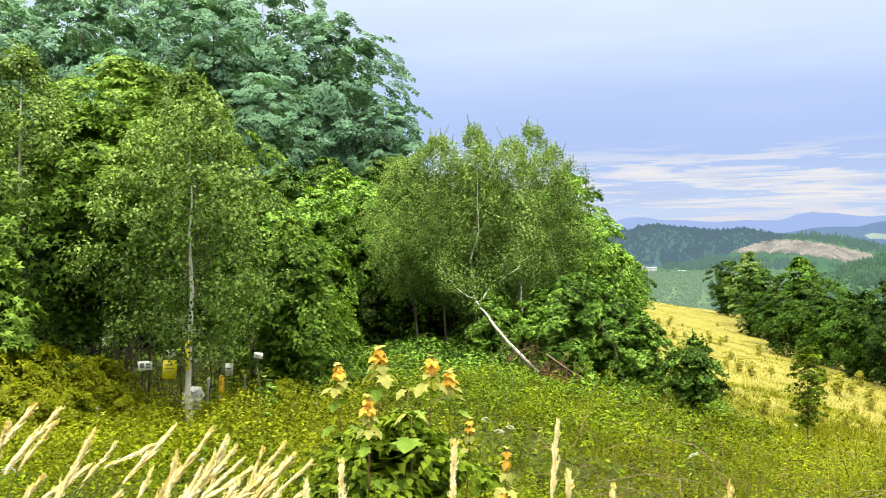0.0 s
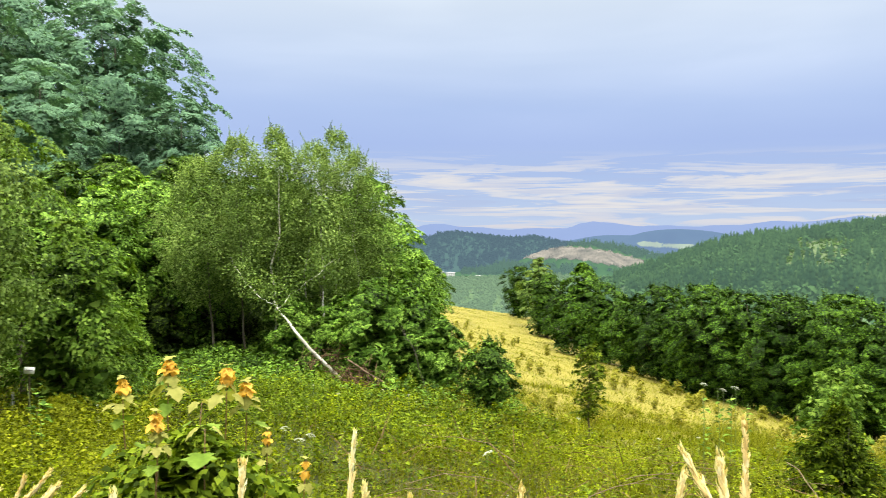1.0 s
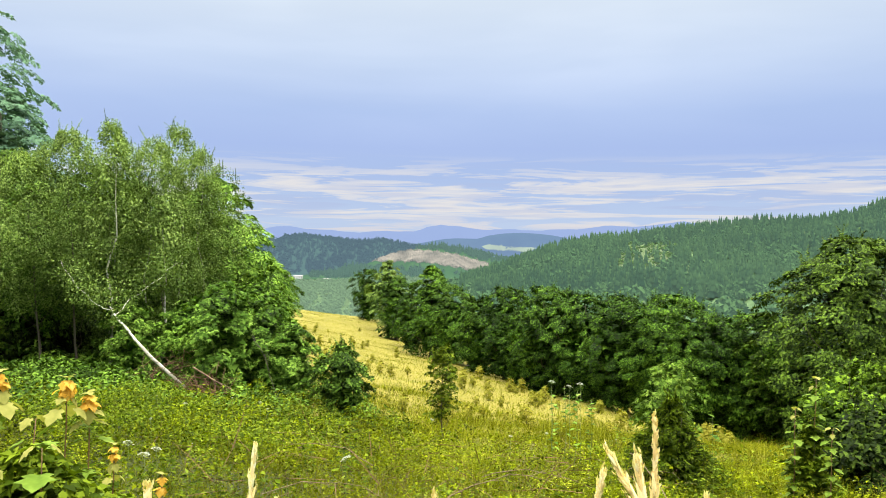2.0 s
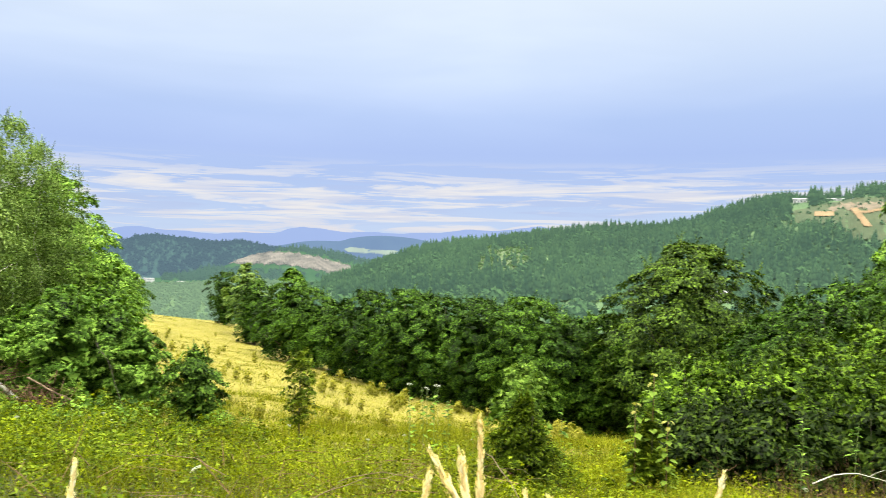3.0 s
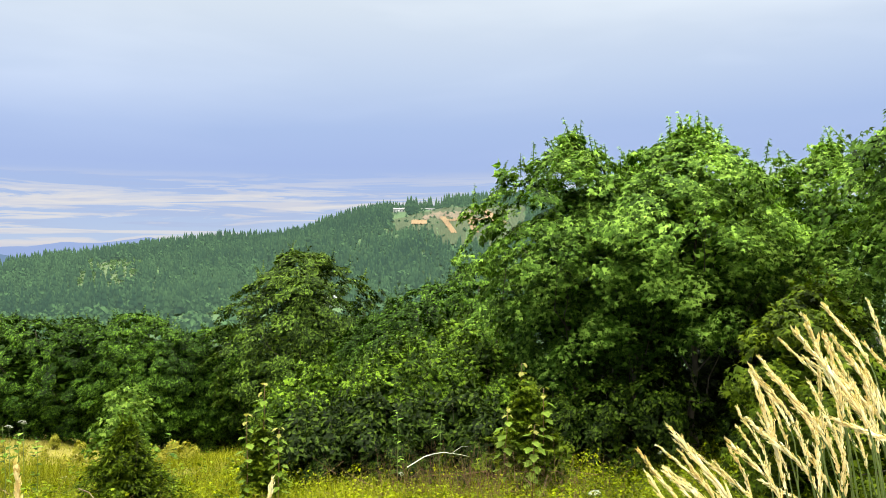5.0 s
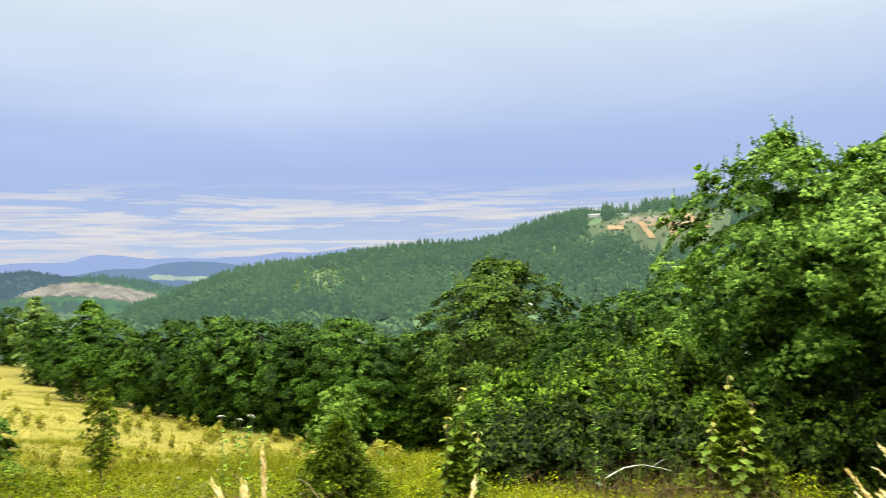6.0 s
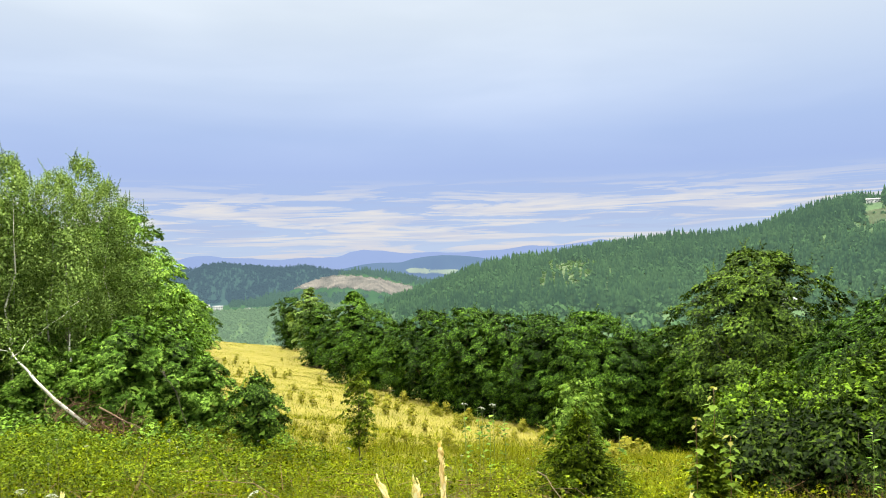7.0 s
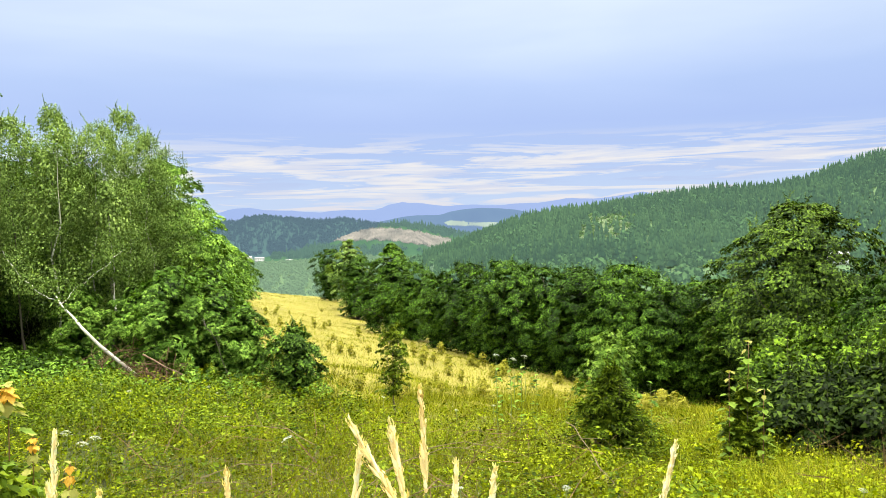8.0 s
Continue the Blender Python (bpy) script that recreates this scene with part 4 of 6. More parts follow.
def wood_stuff(name, label, template, mat, count, azr, rr, size, seed, keep=None, hills=("east",), slim=1.0):
    g = np.random.default_rng(seed)
    az = np.radians(g.uniform(*azr, count))
    r = np.sqrt(g.uniform(rr[0] ** 2, rr[1] ** 2, count))
    x, y = r * np.sin(az), r * np.cos(az)
    if keep is not None:
        ok = keep(np.degrees(az), r, g)
        x, y = x[ok], y[ok]
    z = land(x, y, hills)
    n = len(x)
    T, F = template
    h = size * g.uniform(0.6, 1.2, n) * (1 + 0.22 * np.sin(x * 0.021 + y * 0.013 + seed) * np.sin(y * 0.027 - x * 0.009))
    a_ = g.uniform(0, 6.28, n)
    c, s = np.cos(a_), np.sin(a_)
    wid = h * g.uniform(0.85, 1.25, n) * slim
    X = x[:, None] + wid[:, None] * (c[:, None] * T[None, :, 0] - s[:, None] * T[None, :, 1])
    Y = y[:, None] + wid[:, None] * (s[:, None] * T[None, :, 0] + c[:, None] * T[None, :, 1])
    Z = z[:, None] + h[:, None] * T[None, :, 2] - 0.3
    V = np.stack([X, Y, Z], -1).reshape(-1, 3)
    FF = (F[None] + (np.arange(n) * len(T))[:, None, None]).reshape(-1, 3)
    ob = new(name, mesh_from(name, V, FF, mat))
    return tagged(ob, label, "forest", kind="stuff")


def clearing(az, r, g):
    """The felled patch below the hilltop and the light regrowth on the hillside stay free of spruces."""
    x, y = r * np.sin(np.radians(az)), r * np.cos(np.radians(az))
    e = np.degrees(np.arctan2(land(x, y) - EYE, r))
    felled = (np.abs(az - 65) < 5) & (e > np.interp(az, (60, 62.8, 63.6, 68, 70), (2.1, 2.0, 0.9, 0.9, 1.6))) & (e < np.interp(az, (60, 62, 64, 70), (3.15, 3.6, 4.0, 4.1)))
    felled |= ((np.abs(az - 60.5) < 0.7) | (np.abs(az - 62.7) < 0.8)) & (e > 3.0) & (r < 985)
    light = (np.abs(az - 40.6 - (r - 850) * 0.006) < 2.3) & (e > -2.0) & (e < 0.3)
    return ~felled & ~(light & (g.random(len(az)) < 0.85))


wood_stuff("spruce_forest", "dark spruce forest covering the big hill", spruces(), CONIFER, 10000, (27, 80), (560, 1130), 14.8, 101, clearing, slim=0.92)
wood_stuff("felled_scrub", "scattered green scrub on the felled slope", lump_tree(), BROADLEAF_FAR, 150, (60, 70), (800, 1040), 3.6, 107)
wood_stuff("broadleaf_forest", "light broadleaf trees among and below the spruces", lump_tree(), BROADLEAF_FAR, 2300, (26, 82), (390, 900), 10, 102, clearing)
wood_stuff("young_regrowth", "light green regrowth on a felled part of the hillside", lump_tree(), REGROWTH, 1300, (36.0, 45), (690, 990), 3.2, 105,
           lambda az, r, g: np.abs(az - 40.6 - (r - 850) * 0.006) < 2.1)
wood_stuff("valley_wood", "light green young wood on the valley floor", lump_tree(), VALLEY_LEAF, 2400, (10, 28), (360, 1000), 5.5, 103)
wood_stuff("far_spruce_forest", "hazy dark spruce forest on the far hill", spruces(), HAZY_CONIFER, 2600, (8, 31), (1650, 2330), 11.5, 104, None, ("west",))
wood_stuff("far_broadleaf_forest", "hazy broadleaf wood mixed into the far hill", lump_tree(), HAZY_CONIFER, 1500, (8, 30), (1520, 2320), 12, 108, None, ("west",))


def off_quarry(az, r, g):
    """Trees stand above and below the bare rock."""
    x, y = r * np.sin(np.radians(az)), r * np.cos(np.radians(az))
    e = np.degrees(np.arctan2(land(x, y, ("quarry",)) - EYE, r))
    return (e > np.interp(az, QUARRY_AZ, QUARRY_TOP) + 0.03) | (e < np.interp(az, QUARRY_AZ, QUARRY_FOOT) - 0.55)


QUARRY_AZ = (20.6, 21.7, 23.1, 24.7, 26.5, 27.7, 28.9)
QUARRY_TOP = (-1.05, -0.55, -0.31, -0.29, -0.55, -0.84, -1.15)
QUARRY_FOOT = (-1.15, -1.2, -1.18, -1.27, -1.53, -1.77, -1.5)
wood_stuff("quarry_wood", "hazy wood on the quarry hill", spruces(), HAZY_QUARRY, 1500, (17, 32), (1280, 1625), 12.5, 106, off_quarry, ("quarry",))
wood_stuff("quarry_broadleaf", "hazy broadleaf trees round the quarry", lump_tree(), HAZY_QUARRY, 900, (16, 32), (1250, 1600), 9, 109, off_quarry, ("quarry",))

# ---- undergrowth and grass ----


def scatter(g, n, azr, rr, power=1.0):
    az = np.radians(g.uniform(*azr, n) + g.normal(0, 3.0, n))
    r = rr[0] + (rr[1] - rr[0]) * g.random(n) ** power
    x, y = r * np.sin(az), r * np.cos(az)
    return x, y, r


def weed_plants(name, label, mat, count, azr, rr, height, radius, per, leaf, seed, form="dome", power=0.6, keep=None, template=SPRAY, width=1.0):
    """Many low plants, each a mound, a spire or a tussock of its own leaves."""
    g = np.random.default_rng(seed)
    x, y, r = scatter(g, count, azr, rr, power)
    if keep is not None:
        ok = keep(x, y, g)
        x, y, r = x[ok], y[ok], r[ok]
    n = len(x)
    swell = 0.78 + 0.32 * np.sin(x * 1.3 + np.sin(y * 0.9)) * np.sin(y * 1.1 + seed)
    hgt = np.repeat(height * g.uniform(0.55, 1.25, n) * swell, per)
    wid = np.repeat(radius * g.uniform(0.65, 1.3, n), per)
    foot = np.repeat(np.stack([x, y, land(x, y) - 0.02], 1), per, 0)
    k = n * per
    a_ = g.random(k) * 2 * np.pi
    ring = np.stack([np.cos(a_), np.sin(a_), np.zeros(k)], 1)
    up = np.tile([0, 0, 1.0], (k, 1))
    u = g.random(k)
    if form == "dome":
        t_ = u ** 0.7
        out = np.sqrt(1 - t_ * t_)
        pos = foot + ring * (wid * out)[:, None] + up * (hgt * (0.25 + 0.75 * t_))[:, None]
        shell = unit(ring * out[:, None] + up * (0.25 + t_)[:, None])
        axis = ring + g.normal(0, 0.5, (k, 3)) - 0.25 * up
    elif form == "spire":
        stem = np.repeat(g.normal(0, 1, (n * 3, 2)), -(-per // 3), 0)[:k] * 0.5
        pos = foot + np.concatenate([stem * wid[:, None], np.zeros((k, 1))], 1) + up * (hgt * (0.15 + 0.85 * u))[:, None] + ring * (wid * 0.34 * (1.15 - u))[:, None]
        shell = unit(0.5 * ring + up)
        axis = ring + g.normal(0, 0.3, (k, 3)) + (0.35 * u - 0.2)[:, None] * up
    else:
        pos = foot + ring * (wid * 0.45 * np.sqrt(u))[:, None]
        shell = unit(0.35 * ring + 0.8 * up)
        axis = up + ring * (0.15 + 0.65 * g.random(k))[:, None] + g.normal(0, 0.12, (k, 3))
    if form == "tussock":
        V, F = leaves(pos, axis, g.normal(0, 1, (k, 3)) * [1, 1, 0.1], hgt * g.uniform(0.6, 1.15, k), STRAW, leaf / height)
        soft = np.repeat(shell, 3, 0)
    else:
        V, F = leaves(pos, axis, shell + g.normal(0, 0.32, (k, 3)), leaf * g.uniform(0.6, 1.35, k) * np.repeat(1 + r / 30, per), template, width)
        soft = 0.8 * np.repeat(shell, len(template[0]), 0)
    ob = new(name, mesh_from(name, V, F, mat, soft=soft))
    return tagged(ob, label, "undergrowth", kind="stuff")


def grass(name, label, mat, n, azr, rr, height, wide, seed, power=1.0, keep=None, template=BLADE, even=False, lean=0.3):
    g = np.random.default_rng(seed)
    x, y, r = scatter(g, n, azr, rr, power)
    if keep is not None:
        ok = keep(x, y, g)
        x, y, r = x[ok], y[ok], r[ok]
    k = len(x)
    axis = np.stack([g.normal(0.05, lean, k), g.normal(0, lean, k), np.ones(k)], 1)
    V, F = leaves(np.stack([x, y, land(x, y) - 0.02], 1), axis, g.normal(0, 1, (k, 3)) * [1, 1, 0.1], height * g.uniform(0.5, 1.3, k), template, wide / height)
    ob = new(name, mesh_from(name, V, F, mat, soft=np.tile([0, 0, 4.0], (len(V), 1)) if even else None))
    return tagged(ob, label, "grass", kind="stuff")


def litter(name, label, mat, n, azr, rr, seed):
    """Dead twigs lying criss-cross at all angles in the weeds."""
    g = np.random.default_rng(seed)
    x, y, r = scatter(g, n, azr, rr, 0.8)
    length = g.uniform(0.15, 0.65, n)
    axis = np.stack([g.normal(0, 1, n), g.normal(0, 1, n), g.normal(0.1, 0.4, n)], 1)
    V, F = leaves(np.stack([x, y, land(x, y) + g.uniform(0.18, 0.52, n)], 1), axis, g.normal(0, 1, (n, 3)), length, BLADE, 0.014)
    ob = new(name, mesh_from(name, V, F, mat))
    return tagged(ob, label, "twigs", kind="stuff")


def weedy(x, y, g):
    """The weeds thin out where the meadow begins."""
    r, az = np.hypot(x, y), np.degrees(np.arctan2(x, y))
    edge = np.interp(az, (-40, -8, 10, 17, 24, 33, 48, 60), (13, 14.5, 15.5, 15, 12.5, 11.0, 10.5, 30))
    return g.random(len(x)) < np.clip((edge + 3 - r) / 4, 0, 1)


def open_ground(x, y, g):
    """Grass keeps out of the wood's shade."""
    r, az = np.hypot(x, y), np.degrees(np.arctan2(x, y))
    return r < np.interp(az, (-40, -8, 10, 15, 17), (13, 14, 15.5, 15.5, 30)) + g.normal(0, 0.5, len(x))


def patchy(level, seed):
    return lambda x, y, g: weedy(x, y, g) & (np.sin(x * 0.8 + seed) * np.sin(y * 0.7 + 2) + 0.3 * np.sin(x * 2.3 + seed) + g.normal(0, 0.3, len(x)) > level)


weed_plants("weeds", "yellow-green weeds covering the slope in low mounds", LEAF_WEED, 2300, (-42, 104), (2.6, 19), 0.50, 0.27, 64, 0.034, 201, "dome", keep=weedy)
weed_plants("weeds", "green weeds standing between the yellow ones", LEAF_WEED_GREEN, 1500, (-40, 104), (2.6, 19), 0.52, 0.24, 64, 0.034, 211, "dome", keep=weedy)
weed_plants("weeds", "fine-leaved weeds on the near slope", LEAF_WEED, 1100, (-42, 104), (2.4, 10.5), 0.47, 0.22, 140, 0.022, 216, "spire", 0.7)
weed_plants("nettles", "fresh green nettles growing in patches", LEAF_NETTLE, 1900, (-32, 100), (2.8, 17), 0.60, 0.20, 54, 0.048, 202, "spire", keep=patchy(0.25, 1.0), template=DIAMOND, width=0.7)
weed_plants("nettles", "bank of fresh green weeds before the birches", LEAF_NETTLE, 420, (-6, 18), (9.0, 15), 0.54, 0.28, 150, 0.034, 212, "dome", 1.0,
            keep=lambda x, y, g: g.random(len(x)) < np.clip(1.25 - np.hypot((x - 0.9) / 2.8, (y - 12.2) / 2.6), 0, 1))
weed_plants("tussocks", "yellow-green grass tussocks among the weeds", GRASS_LIME, 1500, (-42, 104), (2.4, 19), 0.50, 0.26, 30, 0.0075, 217, "tussock")
weed_plants("meadow_herbs", "yellow-green herbs where weeds pass into meadow", GRASS_LIME, 2900, (14, 56), (9.5, 30), 0.30, 0.30, 30, 0.014, 218, "tussock", 1.0, keep=lambda x, y, g: np.degrees(np.arctan2(x, y)) > np.interp(np.hypot(x, y), (10, 14, 20, 40), (10, 18.5, 17, 15)))
weed_plants("weeds", "yellow weeds along the wood's edge", LEAF_OLIVE, 420, (-38, -6), (7.5, 12.5), 0.66, 0.28, 80, 0.032, 215, "dome", 1.0)
weed_plants("fine_weeds", "feathery lime-green weeds on the near slope", LEAF_LIME, 1150, (-30, 62), (2.7, 10.5), 0.46, 0.24, 100, 0.024, 225, "spire", 0.8, keep=patchy(0.0, 3.1), template=DIAMOND, width=0.4)
litter("dead_twigs", "brown and tan dead twigs lying through the weeds", DEAD_TWIG, 420, (6, 46), (3.4, 10), 226)
litter("dead_twigs", "thin brown dead twigs below the thicket", DEAD_TWIG, 200, (56, 74), (7.0, 10.5), 227)
# herbs under the trees, their dark leaves also deepening the floor's shade
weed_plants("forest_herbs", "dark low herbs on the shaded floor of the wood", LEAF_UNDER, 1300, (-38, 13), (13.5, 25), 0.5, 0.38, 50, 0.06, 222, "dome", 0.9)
weed_plants("tussocks", "bright lime grass tussocks between the bushes", GRASS_LIME, 700, (38, 63), (6.5, 12.5), 0.55, 0.30, 44, 0.009, 223, "tussock", 0.9)
weed_plants("weeds", "bright yellow-green weeds between the bushes", LEAF_WEED, 420, (38, 72), (6.0, 11.5), 0.50, 0.26, 70, 0.036, 224, "dome", 0.9)
weed_plants("tiny_blossoms", "tiny cream blossoms dotted over the weeds", UMBEL, 420, (-36, 60), (3.0, 15), 0.62, 0.22, 6, 0.011, 219, "dome", keep=patchy(-0.1, 2.4), template=DIAMOND)
grass("dry_tangle", "dry straw tangled among the weeds", GRASS_GOLD, 3500, (8, 42), (3.2, 9.5), 0.55, 0.005, 213, 1.0, template=STRAW)
grass("brown_stalks", "brown dead stalks tangled among the weeds", DEAD_TWIG, 1000, (10, 44), (3.4, 9.0), 0.5, 0.005, 220, 1.0, template=STRAW)
grass("brown_stalks", "brown dead stalks below the thicket", DEAD_TWIG, 1500, (60, 72), (7.5, 10.5), 0.75, 0.006, 221, 1.0, template=STRAW)
grass("dry_tangle", "tan dry stalks leaning at the thicket's foot", GRASS_GOLD, 900, (60, 69), (7.2, 9.4), 0.7, 0.006, 226, 1.0, template=STRAW, lean=0.7)
grass("green_grass", "green and yellow grass among the weeds", GRASS_GREEN, 13000, (-42, 102), (2.0, 22), 0.46, 0.007, 203, 0.8, template=STRAW, lean=0.6, keep=open_ground)
grass("fine_grass", "fine yellow-green grass standing in the weeds", GRASS_LIME, 16000, (-40, 100), (2.0, 9), 0.44, 0.0042, 214, 1.0, template=STRAW, lean=0.6)
grass("meadow_grass", "dry golden grass of the meadow", GRASS_GOLD, 170000, (10, 60), (12, 100), 0.14, 0.022, 204, 0.75, template=STRAW, even=True, keep=lambda x, y, g: np.degrees(np.arctan2(x, y)) > np.interp(np.hypot(x, y), (13, 20, 40), (18.5, 16.5, 14.2)))
grass("dry_stalks", "pale dry stalks leaning among the weeds", GRASS_GOLD, 4500, (-40, 100), (2.6, 17), 0.58, 0.0055, 207, 0.85, template=STRAW)
grass("short_grass", "short grass on the standing place", GRASS_GREEN, 16000, (100, 320), (0.8, 9), 0.22, 0.008, 208, 0.7, template=STRAW)

# these bushes take the darkened leaf, shade put into its colour
shade = tree("shaded_maple_bush", stand(75.5, 12.4), "maple bush under the big maples, its leaf colour darkened for shade", "shrub", "maple bushes in the shade", height=1.5, base=0.05, radius=0.75, clumps=120, per=36, clump=0.2, leaf=0.075, template=SPRAY, flat=0.3, core=0.7,
             leaf_mat=LEAF_DARK_SHADED, trunk=0.025, seed=89, stems=3, sprigs=6)
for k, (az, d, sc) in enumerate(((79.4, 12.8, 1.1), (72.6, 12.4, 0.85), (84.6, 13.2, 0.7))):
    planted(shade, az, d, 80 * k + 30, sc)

# ---- felled ground, quarry, field and buildings in the distance ----


def patch_sheet(name, label, category, mat, azr, rr, hills, lift, mask, rough=0.0, step=0.05, rows=40):
    """A sheet of ground of another kind, lying on the hill within a ragged outline."""
    az = np.arange(azr[0], azr[1], step)
    rs = np.linspace(rr[0], rr[1], rows)
    A, Rr = np.meshgrid(az, rs)
    X, Y = Rr * np.sin(np.radians(A)), Rr * np.cos(np.radians(A))
    g = np.random.default_rng(11)
    Z = land(X, Y, hills) + lift + rough * g.normal(0, 1, X.shape)
    keep = mask(A, Rr, np.degrees(np.arctan2(Z - EYE, Rr)))
    n = len(az)
    i, j = np.meshgrid(np.arange(rows - 1), np.arange(n - 1), indexing="ij")
    ok = (keep[:-1, :-1] & keep[1:, 1:]).ravel()
    F = np.stack([i * n + j, (i + 1) * n + j, (i + 1) * n + j + 1, i * n + j + 1], -1).reshape(-1, 4)[ok][:, ::-1]
    used, inv = np.unique(F, return_inverse=True)
    V = np.stack([X, Y, Z], -1).reshape(-1, 3)[used]
    ob = new(name, mesh_from(name, V, inv.reshape(F.shape), mat))
    return tagged(ob, label, category, kind="structure")


# quarry and field carry their haze as emission too
QUARRY = distant_haze_material("hazy_quarry_rock", (0.02, 0.02, 0.018), (0.13, 0.115, 0.10), (0.215, 0.23, 0.225), 0.9, 0.03)
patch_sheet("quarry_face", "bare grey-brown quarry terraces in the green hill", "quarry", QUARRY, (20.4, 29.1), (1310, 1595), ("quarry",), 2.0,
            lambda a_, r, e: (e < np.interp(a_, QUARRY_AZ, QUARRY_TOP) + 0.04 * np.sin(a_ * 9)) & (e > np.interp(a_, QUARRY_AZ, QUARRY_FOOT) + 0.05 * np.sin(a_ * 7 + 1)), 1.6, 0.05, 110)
patch_sheet("far_field", "pale green far field below the wooded hill", "field", distant_haze_material("haze_pale_field", (0.014, 0.021, 0.014), (0.028, 0.035, 0.021), (0.44, 0.54, 0.50), 1.0, 0.003), (28.2, 33.4), (2850, 3280), ("knoll",), 7.0,
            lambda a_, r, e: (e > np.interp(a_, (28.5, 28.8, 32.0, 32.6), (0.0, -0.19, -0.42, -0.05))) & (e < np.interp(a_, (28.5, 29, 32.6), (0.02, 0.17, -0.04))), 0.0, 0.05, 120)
SOIL = rough_material("bare_clay_soil", [(0.115, 0.078, 0.04), (0.165, 0.108, 0.052), (0.205, 0.145, 0.08)], 0.05, 0.95, 0.2)
SCRUB = rough_material("felled_scrub", [(0.014, 0.030, 0.010), (0.024, 0.043, 0.014), (0.042, 0.054, 0.020)], 0.06, 0.95, 0.3)
patch_sheet("felled_slope", "felled slope with pale green scrub below the hilltop", "slope", SCRUB, (59.5, 70.5), (660, 1040), ("east",), 0.6,
            lambda a_, r, e: (e > np.interp(a_, (60, 62.8, 63.6, 70), (2.2, 2.1, 1.2, 1.2)) + 0.15 * np.sin(a_ * 4)) & (e < np.interp(a_, (60, 62, 64, 70), (3.2, 3.65, 4.05, 4.15))) & (np.abs(a_ - 65) < 5 + 0.3 * np.sin(r * 0.1)), 0.3, 0.06, 60)
patch_sheet("dirt_tracks", "orange clay tracks across the felled slope", "track", SOIL, (60, 70), (760, 1040), ("east",), 1.4,
            lambda a_, r, e: ((np.abs(a_ - 64.2 + 0.73 * (e - 2.75)) < 0.26) & (e < 3.4) & (e > 2.15)) | ((np.abs(a_ - 66.0 + 0.4 * (e - 2.7)) < 0.28) & (e < 3.3) & (e > 2.15)) | ((np.abs(a_ - 67.3 + 1.5 * (e - 3.4)) < 0.5) & (e > 2.8) & (e < 3.95))
            | ((np.abs(e - 3.2 - 0.08 * np.sin(a_ * 3)) < 0.09) & (a_ > 63.6) & (a_ < 67.6)) | ((np.abs(a_ - 62.0) < 0.6) & (np.abs(e - 3.0) < 0.17)), 0.2, 0.04, 120)

patch_sheet("bare_slope", "brown bare ground along the top of the felled slope", "slope", rough_material("brown_bare_soil", [(0.06, 0.055, 0.035), (0.10, 0.08, 0.055), (0.15, 0.115, 0.08)], 0.05, 0.95, 0.2), (62, 66.4), (800, 1030), ("east",), 1.0,
            lambda a_, r, e: (e > 3.25 + 0.1 * np.sin(a_ * 6)) & (e < np.interp(a_, (62.2, 63, 66.2), (3.3, 3.72, 3.8)) + 0.05 * np.sin(a_ * 11)), 0.2, 0.05, 90)
patch_sheet("regrowth_slope", "light green regrowth slope among the spruces", "slope", rough_material("regrowth_grass", [(0.032, 0.060, 0.022), (0.044, 0.076, 0.027), (0.058, 0.092, 0.032)], 0.05, 0.95, 0.3), (37, 45), (640, 1000), ("east",), 0.8,
            lambda a_, r, e: (np.abs(a_ - 40.6 - (r - 850) * 0.006) < 2.1 + 0.3 * np.sin(r * 0.07)) & (e > -2.0) & (e < 0.35 + 0.1 * np.sin(a_ * 5)), 0.2, 0.06, 60)
WALL_WHITE = plain("white_plaster", (0.44, 0.45, 0.46), 0.8)
ROOF_GREY = plain("grey_roof", (0.36, 0.37, 0.38), 0.6)
PANE = plain("dark_window", (0.16, 0.18, 0.20), 0.2)


def box(cx, cy, cz, sx, sy, sz):
    V = np.array([(cx + dx * sx / 2, cy + dy * sy / 2, cz + dz * sz / 2) for dx in (-1, 1) for dy in (-1, 1) for dz in (-1, 1)])
    F = np.array([(0, 1, 3, 2), (4, 6, 7, 5), (0, 4, 5, 1), (2, 3, 7, 6), (0, 2, 6, 4), (1, 5, 7, 3)])
    return V, F


def building(m, label, w, d, h, roof, storeys, cols):
    top = thing("building", m, label, "building")
    wall = mpart("wall", *box(0, 0, h / 2 - 1, w, d, h + 2), WALL_WHITE, top)
    V = np.array([(-w / 2 - 0.5, -d / 2 - 0.5, h), (w / 2 + 0.5, -d / 2 - 0.5, h), (w / 2 + 0.5, d / 2 + 0.5, h), (-w / 2 - 0.5, d / 2 + 0.5, h), (-w / 2 - 0.5, 0, h + roof), (w / 2 + 0.5, 0, h + roof)])
    F = np.array([(0, 1, 5), (0, 5, 4), (2, 3, 4), (2, 4, 5), (3, 0, 4), (1, 2, 5), (0, 3, 2), (0, 2, 1)])
    mpart("roof", V, F, ROOF_GREY, top)
    for s in range(storeys):
        for c in range(cols):
            mpart("window", *box((c + 0.5) / cols * w - w / 2, -d / 2 - 0.02, (s + 0.55) / storeys * h, w / cols * 0.36, 0.12, h / storeys * 0.36), PANE, wall)
    return top


building(stand(15.1, 1130, -15), "white industrial building in the valley", 13, 10, 5.5, 1.4, 2, 4)
building(stand(14.3, 1180, 10), "small white house in the valley", 10, 9, 5, 3, 1, 3)
building(stand(17.2, 1060, -20), "low pale shed in the valley", 9, 7, 3, 1.2, 1, 2)
building(stand(60.55, 968, -60, 1.5), "white house among the trees on the hilltop", 14, 10, 4.2, 2.0, 1, 4)
